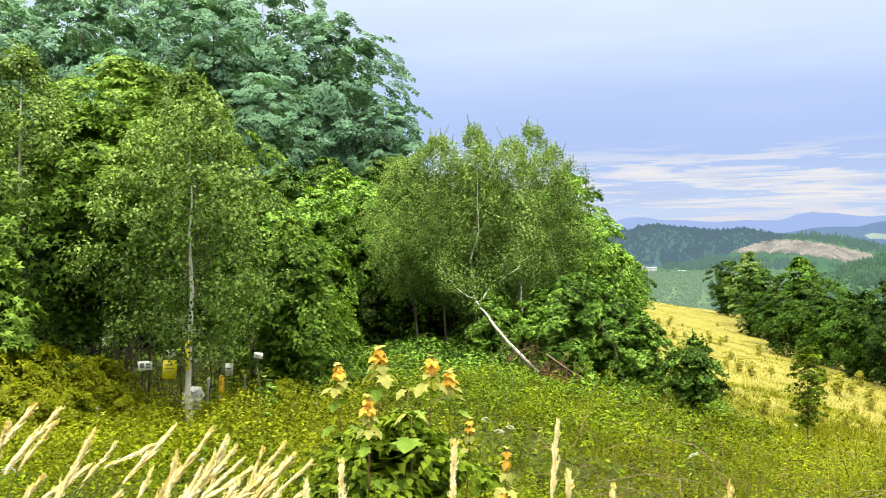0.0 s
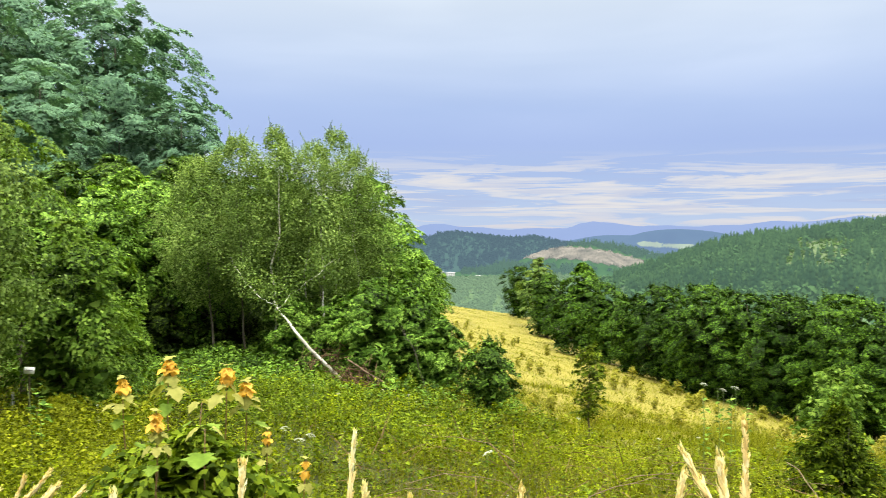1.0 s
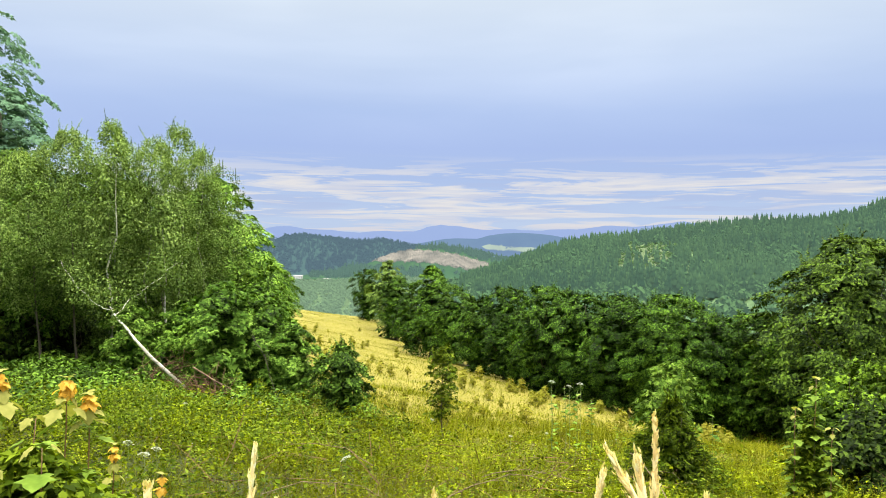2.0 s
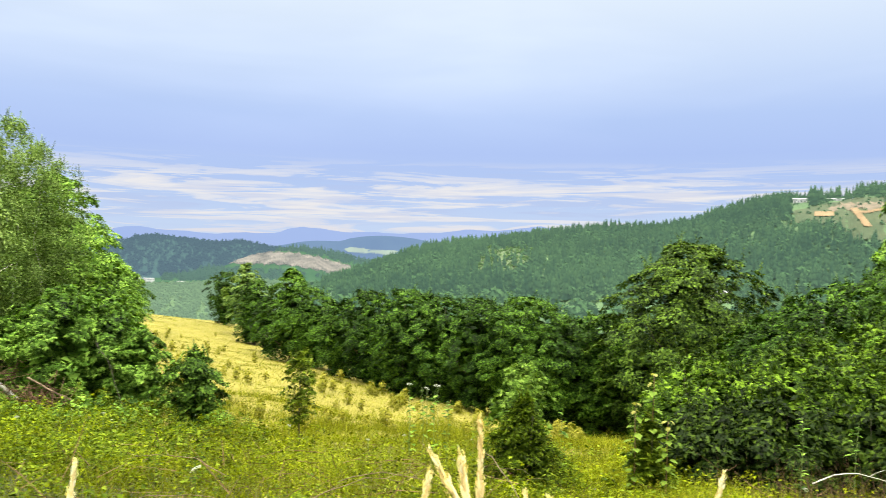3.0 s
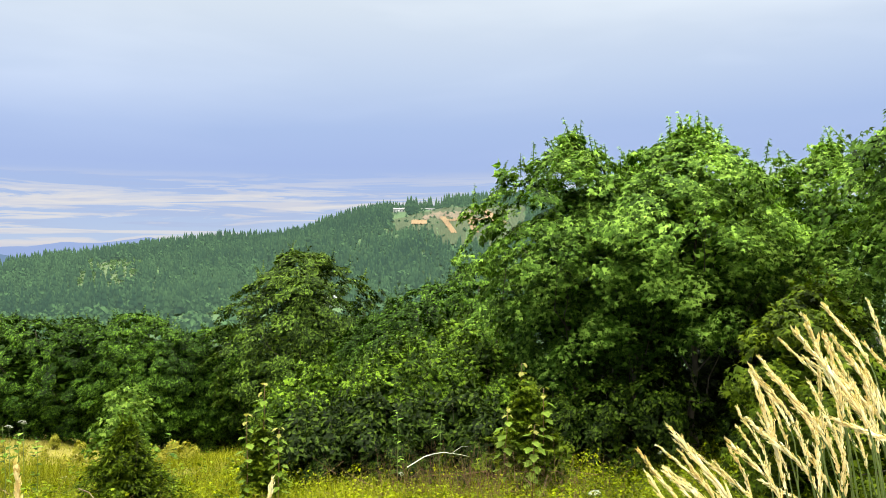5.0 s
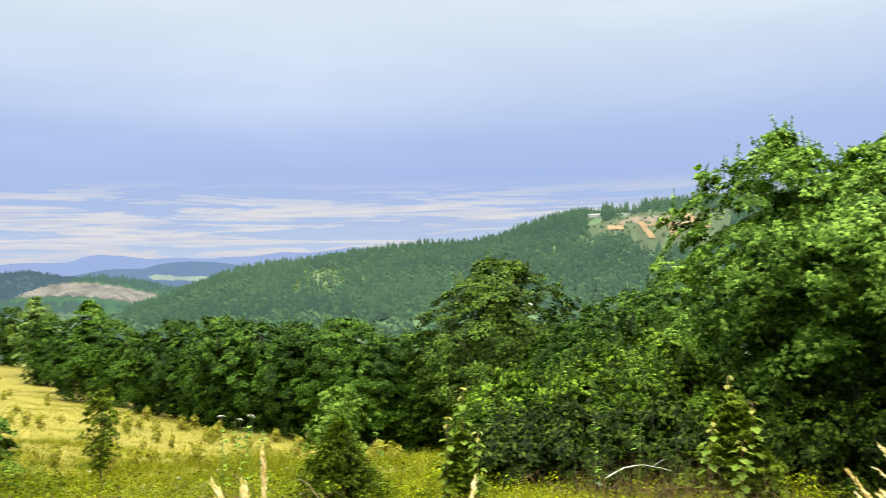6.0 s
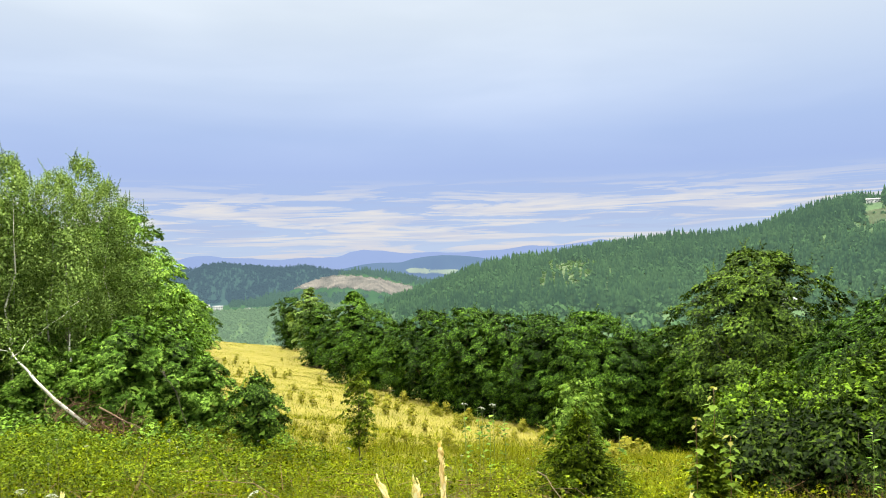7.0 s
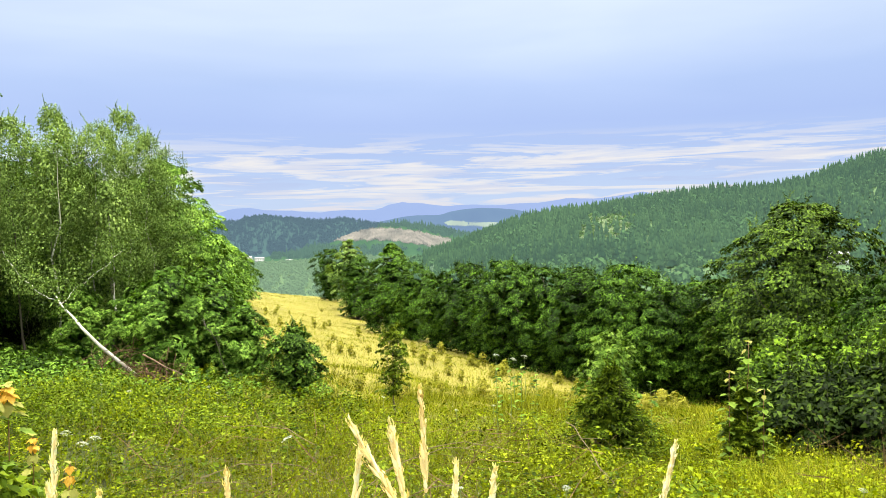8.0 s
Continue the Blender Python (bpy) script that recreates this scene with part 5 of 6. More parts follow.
building(stand(62.7, 985, -62, 1.5), "long white house near the hilltop", 17, 9, 2.6, 1.2, 1, 5)
building(stand(55.5, 560, -50), "grey-roofed house among trees at the foot of the hill", 12, 9, 6, 2.5, 2, 3)

# ---- small shrubs dotted over the meadow ----
tuft = tree("meadow_shrub", stand(21, 36), "small brownish green shrub in the dry meadow", "shrub", "small shrubs in the meadow", height=0.62, base=0.02, radius=0.26, profile="dome", clumps=16, per=18, clump=0.13, leaf=0.07, template=SPRAY,
            leaf_mat=LEAF_TUFT, trunk=0.012, seed=91, limbs=4)
gs = np.random.default_rng(92)
spots = [(az, d) for az, d in zip(gs.uniform(15.5, 46, 230), gs.uniform(18, 78, 230)) if d < np.interp(az, (15, 19.5, 22, 26, 29, 35, 45, 50), (90, 84, 62, 52, 45, 37, 34, 33))]
for az, d in spots[:105]:
    planted(tuft, az, d, float(gs.uniform(0, 360)), float(gs.uniform(0.55, 1.25) * (1 if d > 25 else 0.8)))

# ---- feather grass by the standing place ----


def reed(tip, foot, plume=0.15, label="pale feathery reed grass plume on a thin stalk", droop=0.0, seed=0, nod=(0, 0), fat=1.0):
    """One stalk with its plume; tip and foot are places in the world."""
    g = np.random.default_rng(seed)
    tip, foot = np.array(tip), np.array(foot)
    top = thing("reed_grass", pose(*foot), label, "grass", "reed grass")
    T = tip - foot
    power = g.uniform(2.0, 4.5)
    s = np.concatenate([np.linspace(0, 0.7, 6), np.linspace(0.78, 1, 14)])[:, None]
    side = np.array([T[0], T[1], 0.0])
    P = np.array([0, 0, T[2]]) * s + side * s ** power
    over = smooth(1 - 1.35 * plume / np.linalg.norm(T), 1.03, s[:, 0]) ** 1.3
    P[:, 2] -= droop * over
    P[:, 0] += nod[0] * over
    P[:, 1] += nod[1] * over
    mpart("stem", *tube(P, np.linspace(0.0022, 0.001, 20), 5), STEM, top)
    ln = np.linalg.norm(np.diff(P, axis=0), axis=1)
    arc = np.concatenate([[0], np.cumsum(ln)])
    # side branchlets in a loose spiral, each set with narrow spikelets
    nb, ns = 22, 12
    vb = (np.arange(nb) + g.random(nb)) / nb
    ub = (1 - plume / arc[-1] * (1 - vb)) * arc[-1]
    at_arc = lambda q_: np.stack([np.interp(q_, arc, P[:, k]) for k in range(3)], 1)
    root = at_arc(ub)
    d = unit(at_arc(np.clip(ub + 0.008, 0, arc[-1])) - at_arc(ub - 0.012))
    o = unit(np.cross(d, np.stack([np.cos(np.arange(nb) * 2.4), np.sin(np.arange(nb) * 2.4), 0.3 * g.normal(0, 1, nb)], 1)))
    bl = fat * plume * np.interp(vb, (0, 0.15, 0.45, 0.8, 1), (0.16, 0.27, 0.24, 0.19, 0.08)) * g.uniform(0.6, 1.25, nb)
    open_ = 0.13 * g.uniform(0.3, 1.7, nb)
    tipward = unit(d + open_[:, None] * o)
    f = np.tile(np.linspace(0.12, 1, ns), nb)
    q = np.repeat(root, ns, 0) + np.repeat(tipward * bl[:, None], ns, 0) * f[:, None] + g.normal(0, 0.0009, (nb * ns, 3))
    ax = np.repeat(tipward, ns, 0) + 0.35 * unit(g.normal(0, 1, (nb * ns, 3)))
    face_ = np.repeat(o, ns, 0) + g.normal(0, 0.5, (nb * ns, 3))
    V, F = leaves(q, ax, face_, (0.5 + 0.5 * fat) * g.uniform(0.006, 0.0115, nb * ns), DIAMOND, 0.42)
    vs = np.linspace(0, 1, 12)
    Q = at_arc((1 - plume / arc[-1] * (1 - vs)) * arc[-1])
    cv, cf = tube(Q, fat * 0.0021 * np.interp(vs, (0, 0.12, 0.4, 0.75, 1), (0.4, 0.8, 1.0, 0.7, 0.2)), 6)
    ring = unit(cv - np.repeat(Q, 6, 0))
    soft = np.concatenate([np.repeat(unit(face_), 4, 0), ring]) * 0.7 + np.array([0, 0, 0.8])
    # each branchlet is a plump, close-set spike
    vl = np.array((0.0, 0.2, 0.45, 0.7, 0.9, 1.0))
    lobes = [tube(root[k] + vl[:, None] * tipward[k] * bl[k] * 0.92, fat * 0.0029 * np.array((0.3, 0.8, 1.0, 0.85, 0.5, 0.1)) * g.uniform(0.75, 1.25), 5) for k in range(nb)]
    rims = [unit(lv - np.repeat(root[k] + vl[:, None] * tipward[k] * bl[k] * 0.92, 5, 0)) for k, (lv, lf) in enumerate(lobes)]
    soft = np.concatenate([soft] + [0.9 * r_ + np.array([0, 0, 0.6]) for r_ in rims])
    V, F = joined([(V, F), (cv, cf)] + lobes)
    mpart("plume", V, F, PLUME, top, soft=soft)
    return top


def ray_spot(azimuth, elevation, d):
    a_ = radians(azimuth)
    return d * math.sin(a_), d * math.cos(a_), EYE + d * math.tan(radians(elevation))


singles = ((35.4, -12.0, 1.12, -0.03, 0.15), (31.5, -15.5, 1.05, 0.05, 0.13), (8.5, -13.7, 1.3, 0.01, 0.14), (0.9, -15.4, 1.02, 0.04, 0.14), (52.6, -14.7, 1.2, 0.04, 0.12),
           (-7.4, -16.6, 1.1, 0.02, 0.13), (20.5, -17.3, 1.2, -0.03, 0.13), (9.3, -17.2, 1.1, 0.0, 0.1), (12.5, -18.0, 1.1, 0.0, 0.12), (38.5, -16.8, 1.05, 0.02, 0.12), (40.5, -17.0, 1.15, 0.02, 0.12), (-10.0, -18.0, 1.0, 0.0, 0.12), (64, -18, 1.1, 0.06, 0.1))
for k, (az, el, d, lean, pl) in enumerate(singles):
    x, y, z = ray_spot(az, el, d)
    px, py = x - lean * 1.2 * math.cos(radians(az)) + gs.normal(0, 0.02), y + lean * 1.2 * math.sin(radians(az)) + 0.05
    reed((x, y, z), (px, py, ground_z(px, py)), pl, seed=300 + k, fat=0.95)
reed((0.565, 0.79, 1.385), (0.57, 0.78, ground_z(0.57, 0.78)), 0.16, "thick cream reed grass plume nodding over at its tip", 0.035, 330, (-0.055, 0.05), 0.85)
reed((0.60, 0.86, 1.33), (0.60, 0.85, ground_z(0.60, 0.85)), 0.13, "thick cream reed grass plume standing upright", 0.0, 331, (-0.02, 0.01), 1.1)
for k in range(36):
    az, d = gs.uniform(-33, -12), gs.uniform(1.15, 1.9)
    el = np.interp(az, (-33, -27, -20, -12), (-9.5, -11.5, -13.0, -14.5)) - abs(gs.normal(0, 2.2))
    x, y, z = ray_spot(az, el, d)
    px, py = x - abs(gs.normal(0.11, 0.07)), y + gs.normal(0, 0.1)
    reed((x, y, z), (px, py, ground_z(px, py)), gs.uniform(0.11, 0.16), droop=gs.choice((0.01, 0.02, 0.04, 0.07)), seed=400 + k, nod=(gs.choice((0.02, 0.04, 0.06, 0.09)), 0), label="cream reed grass plume bending over in a tuft")
for k in range(56):
    az, d = gs.uniform(83, 97), gs.uniform(1.15, 1.8)
    el = np.interp(az, (82, 86, 90, 98), (-11.6, -8.0, -3.0, 0.0)) - abs(gs.normal(0, 3.6))
    x, y, z = ray_spot(az, el, d)
    px, py = x + gs.normal(0.02, 0.06), y - abs(gs.normal(0.13, 0.09))
    reed((x, y, z), (px, py, ground_z(px, py)), gs.uniform(0.13, 0.19), droop=gs.choice((0.02, 0.04, 0.06, 0.09)), seed=500 + k, nod=(0, gs.choice((0.0, 0.02, 0.04, 0.08))), label="cream reed grass plume bending over in a tuft", fat=gs.uniform(0.5, 0.75))
grass("reed_blades", "long green blades of the reed grass", GRASS_GREEN, 5000, (74, 104), (0.95, 2.3), 0.95, 0.008, 205, 1.0)
grass("reed_blades", "long green blades of the reed grass", GRASS_GREEN, 4000, (-42, -10), (1.1, 2.3), 0.8, 0.008, 206, 1.0)

# ---- maple shoots with orange young leaves ----
LEAF_MESHES = {}
for key, mat, curl in (("green", LEAF_SHOOT, 0.0), ("yellow", LEAF_YELLOW, 0.2), ("orange", LEAF_ORANGE, 0.32)):
    V_, F_ = MAPLE[0].copy(), MAPLE[1]
    V_[:, 2] -= curl * (V_[:, 1] ** 2 + V_[:, 0] ** 2)
    LEAF_MESHES[key] = mesh_from("leaf", V_, F_, mat)


def shoot(m, label, height, pairs, size, warm, seed, group="maple shoots", lean=0.05):
    """An upright maple shoot: opposite pairs of broad leaves, the topmost drooping and orange."""
    g = np.random.default_rng(seed)
    top = thing("maple_shoot", m, label, "plant", group)
    P = bend((0, 0, -0.05), (g.normal(0, lean), g.normal(0, lean), height), 0, 6, 0.01, g)
    mpart("stem", *tube(P, np.linspace(0.009, 0.003, 6), 6), RED_STEM, top, smooth_shade=True)
    crownlike = warm[1] < 1
    tiers = []  # height, leaves, size, dip from and to, stalk, colour
    if crownlike:
        tiers = [(height, 3, 0.28, -40, 10, 0.02, "yellow"), (height - 0.02, 7, 0.30, 0, 80, 0.2, "orange"), (height - 0.06, 8, 0.36, 0, 80, 0.25, "orange"), (height - 0.11, 5, 0.44, 10, 65, 0.35, "yellow"), (height - 0.18, 4, 0.52, 10, 45, 0.6, "yellow")]
        tiers += [(z_, 2, 0.58, 10, 45, 0.6, "green") for z_ in np.linspace(height - 0.28, 0.2, pairs - 3)]
    else:
        tiers = [(f * height, 2, 0.85 if f < warm[0] else 0.55, 5, 35, 0.5, "green" if f < warm[0] else "yellow") for f in np.linspace(0.18, 1.0, pairs)]
    turn = g.uniform(0, 3.14)
    for z_, count, k_, lo, hi, st, key in tiers:
        c = np.array([np.interp(z_ / height, np.linspace(0, 1, 6), P[:, k]) for k in range(3)])
        for n_ in range(count):
            a_ = turn + n_ * 2 * math.pi / count + g.normal(0, 0.35)
            sz = size * k_ * g.uniform(0.8, 1.2)
            q = c + sz * st * np.array([math.cos(a_), math.sin(a_), 0.15])
            ob = new("leaf", LEAF_MESHES[key])
            ob.parent = top
            ob.matrix_basis = Matrix.Translation(q) @ Matrix.Rotation(a_ - math.pi / 2, 4, "Z") @ Matrix.Rotation(-radians(g.uniform(lo, hi)), 4, "X") @ Matrix.Scale(sz, 4)
        turn += 1.57
    return top


SHOOT_LABEL = "maple shoot with drooping orange young leaves on top"
for k, (az, el, d, sz) in enumerate(((-4.7, -8.2, 5.3, 0.19), (-1.2, -8.8, 5.2, 0.19), (-7.2, -9.3, 5.6, 0.17), (0.25, -9.9, 5.2, 0.17), (-5.4, -11.6, 4.7, 0.16), (1.4, -13.2, 4.9, 0.11), (4.6, -15.3, 3.7, 0.10), (4.4, -17.6, 3.6, 0.10), (-3.0, -11.5, 5.7, 0.19), (-2.0, -13.0, 4.9, 0.18))):
    x, y, z = at(az, d)
    h = EYE + d * math.tan(radians(el)) - z
    shoot(pose(x, y, z), SHOOT_LABEL, h, 9 if k < 4 else 7, sz, (0.76, 0.87) if k < 8 else (0.9, 1.1), 700 + k)
for k, (az, el, d, sz) in enumerate(((50.7, -8.3, 9.8, 0.17), (49.6, -10.6, 9.6, 0.16), (51.8, -11.6, 9.5, 0.16), (69.4, -7.3, 9.6, 0.19), (71.2, -9.0, 9.3, 0.18), (68.2, -10.5, 9.2, 0.18), (70.4, -11.6, 8.9, 0.18))):
    x, y, z = at(az, d)
    h = EYE + d * math.tan(radians(el)) - z
    shoot(pose(x, y, z), "tall maple shoot with yellow-green young leaves", h, 14, sz * 0.66, (0.93, 1.1), 720 + k)
tree("shoot_bush", stand(70.2, 9.5), "leafy bush of maple shoots in the weeds", "shrub", height=1.5, base=0.02, radius=0.66, profile="cone", clumps=200, per=28, clump=0.16, leaf=0.075, leaf_mat=LEAF_NETTLE, trunk=0.02, seed=95, stems=4, template=PALM, flat=0.35, sprigs=10)
tree("shoot_bush", stand(50.6, 9.8), "leafy bush of maple shoots in the weeds", "shrub", height=1.15, base=0.02, radius=0.42, profile="cone", clumps=110, per=28, clump=0.15, leaf=0.068, leaf_mat=LEAF_NETTLE, trunk=0.02, seed=96, stems=3, template=PALM, flat=0.35, sprigs=8)
tree("shoot_bush", stand(-3.4, 5.1), "dark leafy bush below the orange-topped shoots", "shrub", height=0.98, base=0.02, radius=0.66, clumps=120, per=26, clump=0.17, leaf=0.066, leaf_mat=LEAF_NETTLE, trunk=0.015, seed=97, stems=4)
tree("leader_shoot", stand(68.2, 15.6), "long bare-stemmed shoot with a few leaves at its top", "tree", height=6.0, base=4.0, radius=0.10, profile="cone", clumps=12, per=8, clump=0.10, leaf=0.15, leaf_mat=LEAF_MAPLE, trunk=0.03, seed=98, limbs=3)

# ---- white umbels and fallen branches in the weeds ----


def umbel(m, size, height, seed):
    g = np.random.default_rng(seed)
    top = thing("umbel_flower", m, "white flat-topped umbel flower among the weeds", "flower", "white umbels")
    mpart("stem", *tube([(0, 0, -0.02), (0.01, 0, height * 0.5), (0, 0, height)], (0.003, 0.003, 0.002), 5), STEM, top)
    n = 60
    rr = np.sqrt(g.random(n)) * size
    a_ = g.random(n) * 6.28
    tilt = g.normal(0, 0.22, 2)
    rise = 0.012 - 0.5 * rr ** 2 / size + rr * (np.cos(a_) * tilt[0] + np.sin(a_) * tilt[1]) + g.normal(0, 0.03, n) * size
    pos = np.stack([rr * np.cos(a_), rr * np.sin(a_), height + rise], 1)
    ax = np.stack([np.cos(a_), np.sin(a_), np.full(n, 0.05)], 1)
    mpart("flower_head", *leaves(pos - ax * 0.006, ax, np.tile([0, 0, 1.0], (n, 1)) + g.normal(0, 0.35, (n, 3)), 0.30 * size + 0.004, DIAMOND, 1.1), UMBEL, top, kind="stuff")
    for k in range(7):
        b = 0.9 * k
        q = 0.7 * size * np.array([math.cos(b), math.sin(b)])
        mpart("ray", *tube([(0, 0, height - size * 0.8), (q[0], q[1], height - 0.25 * size + q @ tilt)], 0.0012, 4), STEM, top)


for k in range(30):
    az, d = gs.uniform(-30, 80), 3.2 + 10 * gs.random() ** 0.8
    umbel(stand(az, d), gs.uniform(0.016, 0.032), gs.uniform(0.42, 0.62), 800 + k)
for k, (az, d) in enumerate(((-4.6, 4.3), (-1.9, 4.2), (-1.2, 4.4), (3.2, 8.5), (4.2, 8.0), (5.0, 8.2), (-29.5, 6.5), (18, 7.5), (75, 7.2))):
    umbel(stand(az, d), 0.05, 0.5, 880 + k)

for k, (az, el, d, size) in enumerate(((33.2, -9.7, 10.0, 0.045), (34.5, -10.0, 10.1, 0.04), (35.3, -9.8, 10.2, 0.05))):
    umbel(stand(az, d), size, EYE + d * math.tan(radians(el)) - at(az, d)[2], 890 + k)


def branch(a_, b_, sag, radius, mat, label, seed, name="fallen_branch", wob=0.012, twigs=(2, 3, 4, 5, 6)):
    """A dead branch with side twigs between two places."""
    g = np.random.default_rng(seed)
    a_, b_ = np.array(a_), np.array(b_)
    top = thing(name, pose(*a_), label, "branch", "dead branches")
    P = bend((0, 0, 0), b_ - a_, sag, 8, wob, g)
    mpart("limb", *tube(P, np.linspace(radius, radius * 0.35, 8), 6), mat, top, smooth_shade=True)
    for i in twigs:
        d = (P[-1] - P[0]) * g.uniform(0.15, 0.35) + g.normal(0, 0.12, 3)
        mpart("twig", *tube(bend(P[i], P[i] + d, 0.02, 4, 0.01, g), np.linspace(radius * 0.45, radius * 0.12, 4), 5), mat, top, smooth_shade=True)


for k, (a1, d1, z1, a2, d2, z2, sag) in enumerate(((9.0, 6.2, 0.30, 16.5, 5.6, 0.42, 0.12), (12.0, 6.8, 0.35, 22.0, 6.4, 0.3, 0.15), (24, 6.0, 0.35, 34, 6.6, 0.5, 0.2), (26, 5.4, 0.3, 33, 5.0, 0.42, 0.18), (17, 5.2, 0.28, 24, 5.0, 0.35, 0.1),
                                                    (28, 7.2, 0.4, 36, 7.0, 0.45, 0.1), (38.6, 7.4, 0.75, 44, 5.6, 0.25, 0.1), (20, 7.6, 0.4, 13.5, 8.2, 0.5, 0.12))):
    p, q = at(a1, d1), at(a2, d2)
    branch((p[0], p[1], p[2] + z1), (q[0], q[1], q[2] + z2), sag, 0.0045, DEAD_WOOD, "thin dry fallen branch lying in the weeds", 900 + k)
p, q = at(61.2, 9.4), at(65.8, 9.6)
branch((p[0], p[1], p[2] + 0.55), (q[0], q[1], q[2] + 0.62), 0.10, 0.007, plain("bleached_wood", (0.62, 0.60, 0.55), 0.8), "bleached bare branch arching over the weeds", 915, "bleached_branch", 0.008, (5,))


def brush(m, label, n, size, seed):
    g = np.random.default_rng(seed)
    top = thing("brush_pile", m, label, "brushwood")
    pieces = []
    for i in range(n):
        c = g.normal(0, 1, 3) * size * [0.55, 0.4, 0.3] + [0, 0, size * 0.45]
        d = unit(g.normal(0, 1, 3) * [1, 1, 0.6]) * g.uniform(0.25, 0.6) * size
        pieces.append(tube(bend(c - d, c + d, g.normal(0, 0.06), 4, 0.02, g), np.linspace(0.009, 0.003, 4), 4))
    mpart("brushwood", *joined(pieces), DEAD_TWIG, top, kind="stuff")


brush(stand(8.3, 16.4), "heap of brown dead twigs at the birch's foot", 90, 0.55, 920)
brush(stand(7.2, 17.6), "tangle of brown dead twigs under the leaning birch", 110, 0.8, 921)
p, q = at(7.6, 16.2), at(10.4, 16.0)
branch((p[0], p[1], p[2] + 0.75), (q[0], q[1], q[2] + 0.3), 0.0, 0.022, DEAD_WOOD, "short broken log on the brushwood", 922, "broken_log")
p, q = at(13.6, 16.3), at(11.6, 16.6)
branch((p[0], p[1], p[2] + 0.1), (q[0], q[1], q[2] + 1.45), 0.15, 0.009, BARK, "thin bare sapling bending over at the wood's edge", 923, "bending_sapling")

# ---- fenced plot at the wood's edge ----
WIRE = plain("rusty_wire", (0.20, 0.15, 0.07), 0.7, 0.3)
POST_GREY = plain("grey_post_paint", (0.336, 0.352, 0.336), 0.7)
SHEET = plain("white_notice_sheet", (0.82, 0.83, 0.84), 0.6)
YELLOW = plain("yellow_sign_paint", (0.85, 0.72, 0.02), 0.5)
ORANGE = plain("orange_marker_paint", (0.80, 0.45, 0.012), 0.5)
STAKE = rough_material("dark_brown_stake_wood", [(0.018, 0.012, 0.006), (0.045, 0.030, 0.014), (0.075, 0.05, 0.025)], 14.0, 0.9, 0.4, (1, 1, 0.2))
INK = plain("dark_print", (0.16, 0.16, 0.17), 0.7)
STONE = rough_material("pale_boulder", [(0.288, 0.288, 0.272), (0.416, 0.416, 0.4), (0.528, 0.528, 0.512)], 3.0, 0.9, 0.6)


def fence():
    top = thing("wire_fence", pose(0, 0, 0), "dull chain-link fence on thin posts at the wood's edge", "fence")
    L0, R0 = ray_spot(-26, -9, 12.6), ray_spot(-12, -9, 13.0)
    a_, b_ = np.array(L0[:2]), np.array(R0[:2])
    length = np.linalg.norm(b_ - a_)
    dirv = (b_ - a_) / length
    H = 1.05
    for i in range(8):
        p = a_ + dirv * length * i / 7
        z = ground_z(*p)
        mpart("post", *tube([(p[0], p[1], z - 0.1), (p[0], p[1], z + H + 0.08)], 0.018, 6), BARK, top)
    pieces = []
    step = 0.075
    for i in range(int(length / step)):
        for s in (-1, 1):
            s0 = i * step
            s1 = s0 + s * H
            k0, k1 = np.clip(s0, 0, length), np.clip(s1, 0, length)
            p, q = a_ + dirv * k0, a_ + dirv * k1
            z = ground_z(*((p + q) / 2))
            pieces.append(tube([(p[0], p[1], z + 0.02), (q[0], q[1], z + 0.02 + abs(k1 - k0))], 0.003, 3))
    mpart("wire_mesh", *joined(pieces), WIRE, top, kind="stuff")


fence()


def notice(az, el, d, w, h, mat, label, bars, name="notice_sheet", tilt=0.0, post=True):
    """A flat notice with printed bars, on its post."""
    x, y, z = ray_spot(az, el, d)
    zg = ground_z(x, y)
    top = thing(name, pose(x, y, zg, 0, 0, -az), label, "sign")
    c = z - zg
    if post:
        mpart("post", *tube([(0, 0.03, -0.1), (0, 0.03, c + h * 0.4)], 0.008, 6), STAKE, top)
    V, F = box(0, 0, 0, w, 0.006, h)
    V = V @ np.array(Matrix.Rotation(radians(tilt), 3, "Y")).T + [0, 0, c]
    panel = mpart("panel", V, F, mat, top)
    for bx, bz, bw, bh in bars:
        V, F = box(bx * w, -0.006, bz * h, bw * w, 0.004, bh * h)
        V = V @ np.array(Matrix.Rotation(radians(tilt), 3, "Y")).T + [0, 0, c]
        mpart("print_bar", V, F, INK, panel, "dark printed bar")


lines = ((-0.05, 0.25, 0.6, 0.05), (0.0, 0.05, 0.65, 0.04), (-0.08, -0.12, 0.5, 0.04))
notice(-21.1, -8.95, 10.5, 0.172, 0.117, SHEET, "white notice sheet with dark print on a post", ((-0.22, 0.05, 0.28, 0.5), (0.2, 0.15, 0.3, 0.2), (0.2, -0.2, 0.3, 0.15)))
notice(-19.35, -8.2, 10.5, 0.103, 0.117, SHEET, "small blank-looking white notice sheet on a post", ((0, 0.1, 0.5, 0.05),), tilt=-12)
notice(-19.5, -9.3, 10.5, 0.172, 0.243, YELLOW, "bright yellow warning sign with dark print", lines, "warning_sign", 3)
notice(-13.45, -8.6, 11.0, 0.12, 0.085, SHEET, "torn white notice sheet hung in the trees", ((0, 0.05, 0.5, 0.08),), tilt=8)
notice(-15.5, -9.5, 12.6, 0.12, 0.2, SHEET, "small white notice sheet behind the fence", ((0, 0.1, 0.6, 0.08),))


notice(-18.32, -8.4, 10.15, 0.045, 0.38, YELLOW, "narrow yellow board fixed to the young birch", ((0, 0.28, 0.9, 0.08), (0, -0.1, 0.9, 0.06)), "warning_board", 0, False)


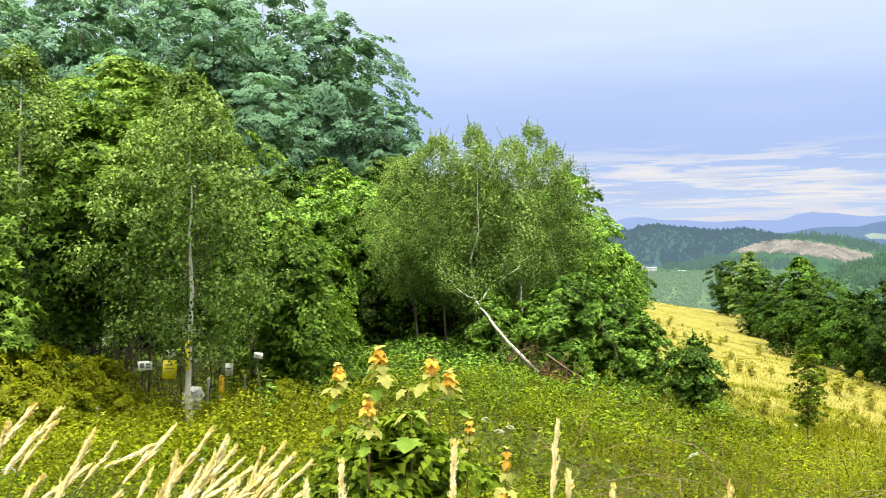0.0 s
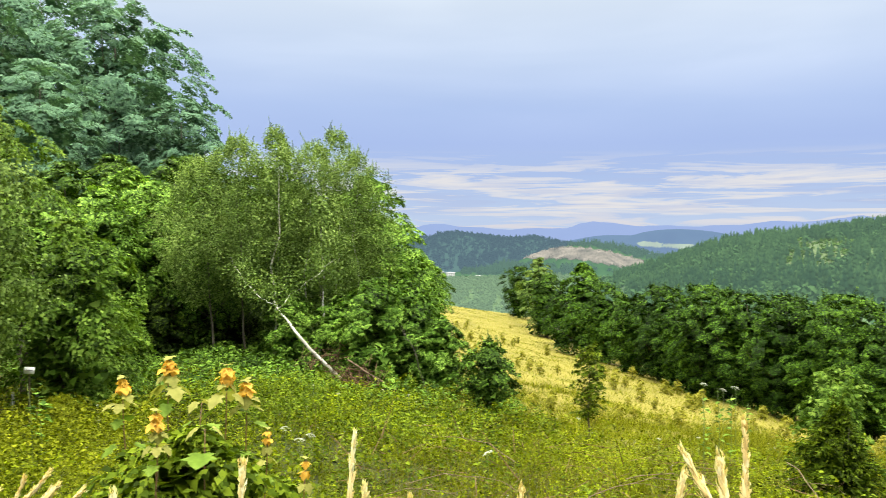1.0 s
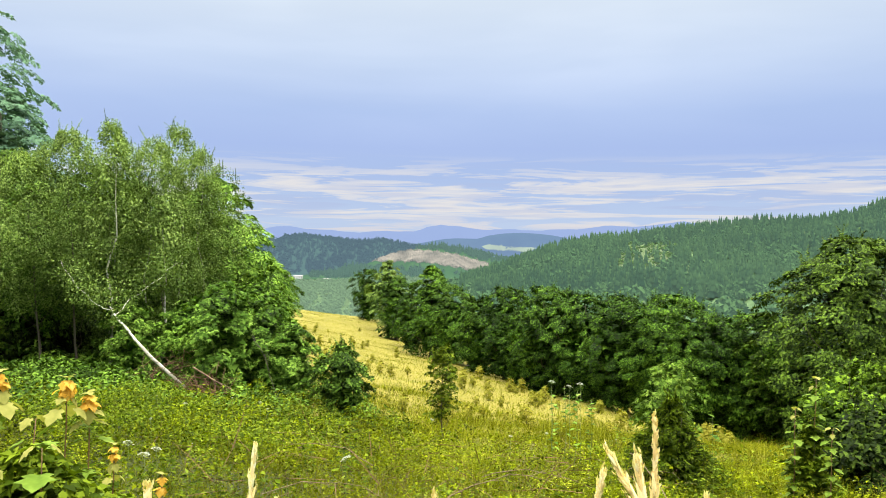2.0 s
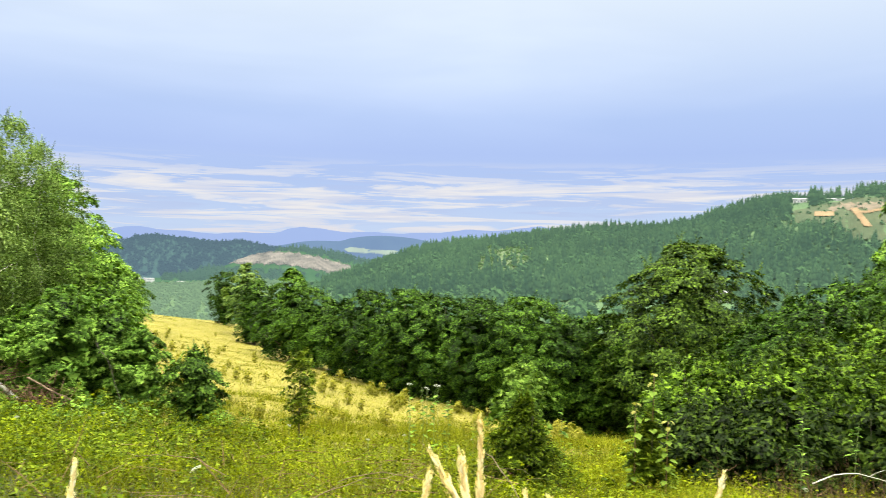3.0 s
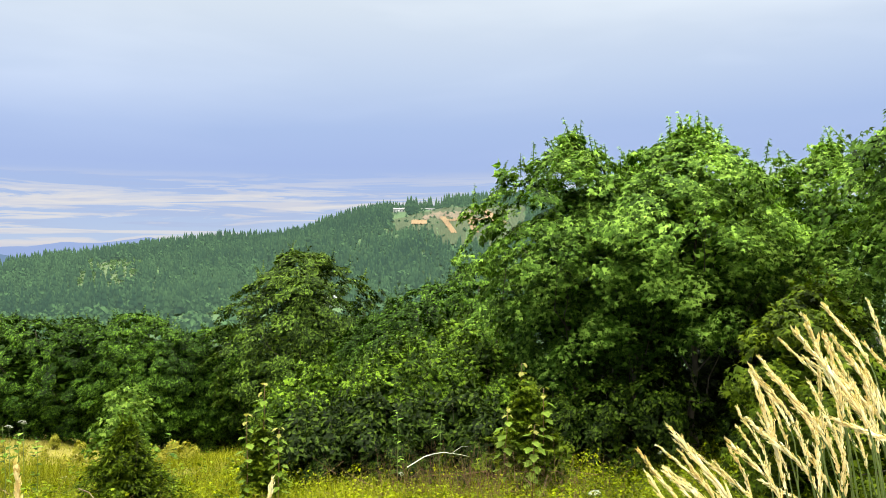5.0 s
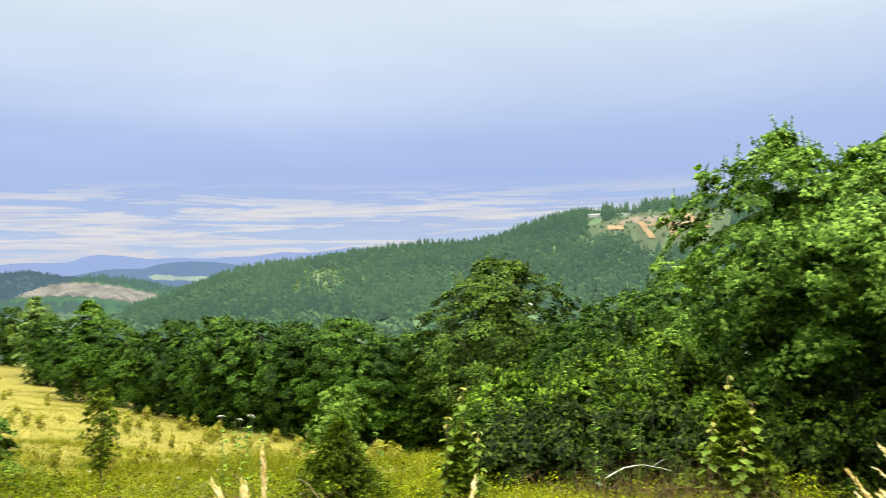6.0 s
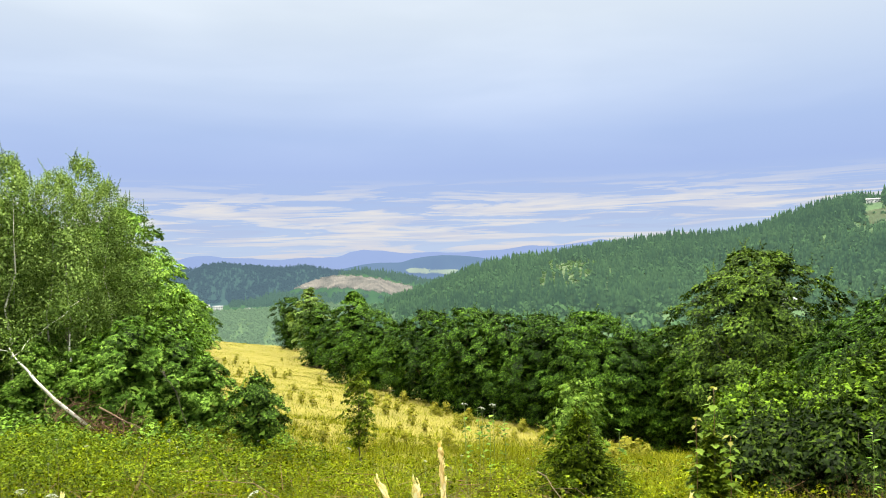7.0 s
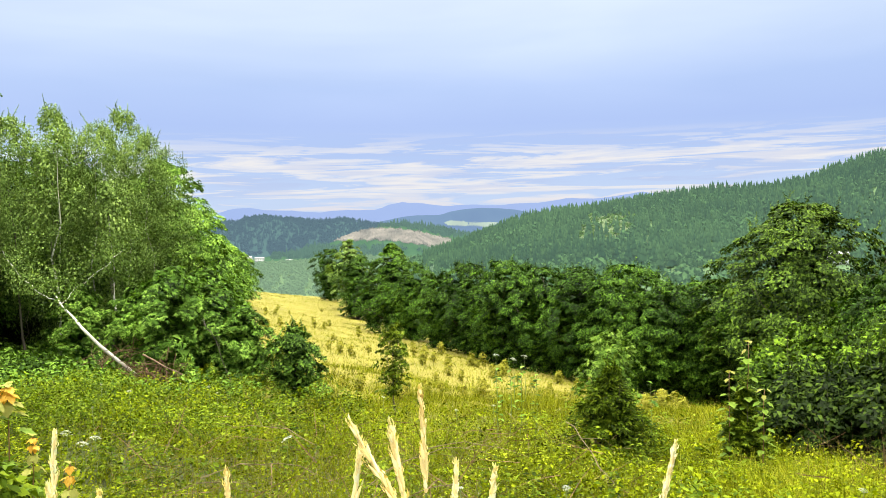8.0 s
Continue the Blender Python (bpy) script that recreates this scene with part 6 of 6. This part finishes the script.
def bare_stem(az, d, height, r, lean, seed):
    """A thin brown stem with a few leafless side twigs, its top lost in the crowns above."""
    g = np.random.default_rng(seed)
    x, y, z = at(az, d)
    top = thing("bare_sapling", pose(x, y, z), "thin brown leafless sapling stem at the wood's edge", "tree", "bare saplings")
    P = bend((0, 0, -0.1), (lean * height, g.normal(0, 0.05), height), 0, 9, 0.02, g)
    mpart("stem", *tube(P, np.linspace(r, 0.45 * r, 9), 7), STAKE, top, smooth_shade=True)
    for k in range(6):
        c = P[2 + k]
        a_ = g.uniform(0, 6.28)
        Q = bend(c, c + np.array([0.3 * math.cos(a_), 0.3 * math.sin(a_), 0.35]) * g.uniform(0.5, 1.1), 0, 4, 0.02, g)
        mpart("twig", *tube(Q, np.linspace(0.3 * r, 0.1 * r, 4), 5), STAKE, top)


for k, (az, d, h, r, lean) in enumerate(((-21.85, 11.2, 2.4, 0.019, -0.06), (-21.3, 11.9, 2.3, 0.011, 0.0), (-20.85, 11.4, 2.5, 0.021, 0.03), (-20.15, 11.7, 2.0, 0.008, -0.03), (-19.1, 11.3, 2.3, 0.014, 0.08), (-22.9, 11.6, 2.2, 0.012, -0.1), (-16.9, 12.2, 2.0, 0.012, 0.02), (-11.0, 12.5, 2.2, 0.014, 0.06))):
    bare_stem(az, d, h, r, lean, 860 + k)


def marker(az, d, top_el, r, mat, label, name):
    x, y, z = ray_spot(az, top_el, d)
    zg = ground_z(x, y)
    t_ = thing(name, pose(x, y, zg), label, "post", "marker posts")
    h = z - zg
    mpart("shaft", *tube([(0, 0, -0.1), (0, 0, h - 0.04), (0, 0, h)], (r, r, r * 0.7), 10), mat, t_)
    mpart("collar", *tube([(0, 0, h * 0.45), (0, 0, h * 0.45 + 0.05)], r * 1.25, 10), POST_GREY, t_)


marker(-16.0, 12.4, -9.9, 0.04, ORANGE, "orange marker post by the fence", "marker_post")
marker(-14.4, 12.4, -9.9, 0.02, POST_GREY, "thin grey marker post by the fence", "grey_post")
marker(-16.9, 12.4, -10.0, 0.025, POST_GREY, "short grey post by the fence", "grey_post")
marker(-13.0, 12.5, -10.0, 0.022, SHEET, "thin white post by the fence", "white_post")


def boulder(m, size):
    bm = bmesh.new()
    bmesh.ops.create_icosphere(bm, subdivisions=3, radius=1)
    for v in bm.verts:
        k = 1 + 0.45 * noise.noise(v.co * 1.7) + 0.16 * noise.noise(v.co * 4.5)
        v.co = Vector((v.co.x * size[0], v.co.y * size[1], v.co.z * size[2])) * k
    me = bpy.data.meshes.new("boulder")
    bm.to_mesh(me)
    bm.free()
    me.materials.append(STONE)
    ob = new("boulder", me)
    ob.matrix_basis = m
    tagged(ob, "pale grey boulder behind the young birch", "rock")


x, y, z = at(-17.9, 11.6)
boulder(pose(x, y, z + 0.40), (0.16, 0.14, 0.18))


def tall_weed(m, height, label, seed):
    g = np.random.default_rng(seed)
    top = thing("tall_weed", m, label, "plant", "tall weeds")
    mpart("stem", *tube(bend((0, 0, -0.02), (g.normal(0, 0.05), 0, height), 0, 5, 0.01, g), np.linspace(0.006, 0.002, 5), 5), STEM, top)
    n = 22
    f = g.uniform(0.4, 1, n)
    a_ = g.random(n) * 6.28
    ax = np.stack([np.cos(a_), np.sin(a_), g.uniform(-0.3, 0.5, n)], 1)
    mpart("foliage", *leaves(np.stack([0 * f, 0 * f, f * height], 1), ax, np.tile([0, 0, 1.0], (n, 1)), g.uniform(0.05, 0.11, n), DIAMOND, 0.8), LEAF_MAPLE, top, kind="stuff")


for k, (az, el, d) in enumerate(((34.3, -9.9, 10.2), (35.0, -10.3, 10), (33.4, -10.6, 9.8), (36.0, -10.8, 10.4), (-13.0, -9.4, 8.5), (-12.6, -10.5, 8.2), (44.5, -11.5, 9.5), (60.5, -10.5, 9.0), (63.5, -10.8, 8.8))):
    x, y, z = at(az, d)
    tall_weed(pose(x, y, z), EYE + d * math.tan(radians(el)) - z, "tall weed with pale leaves standing above the grass", 950 + k)
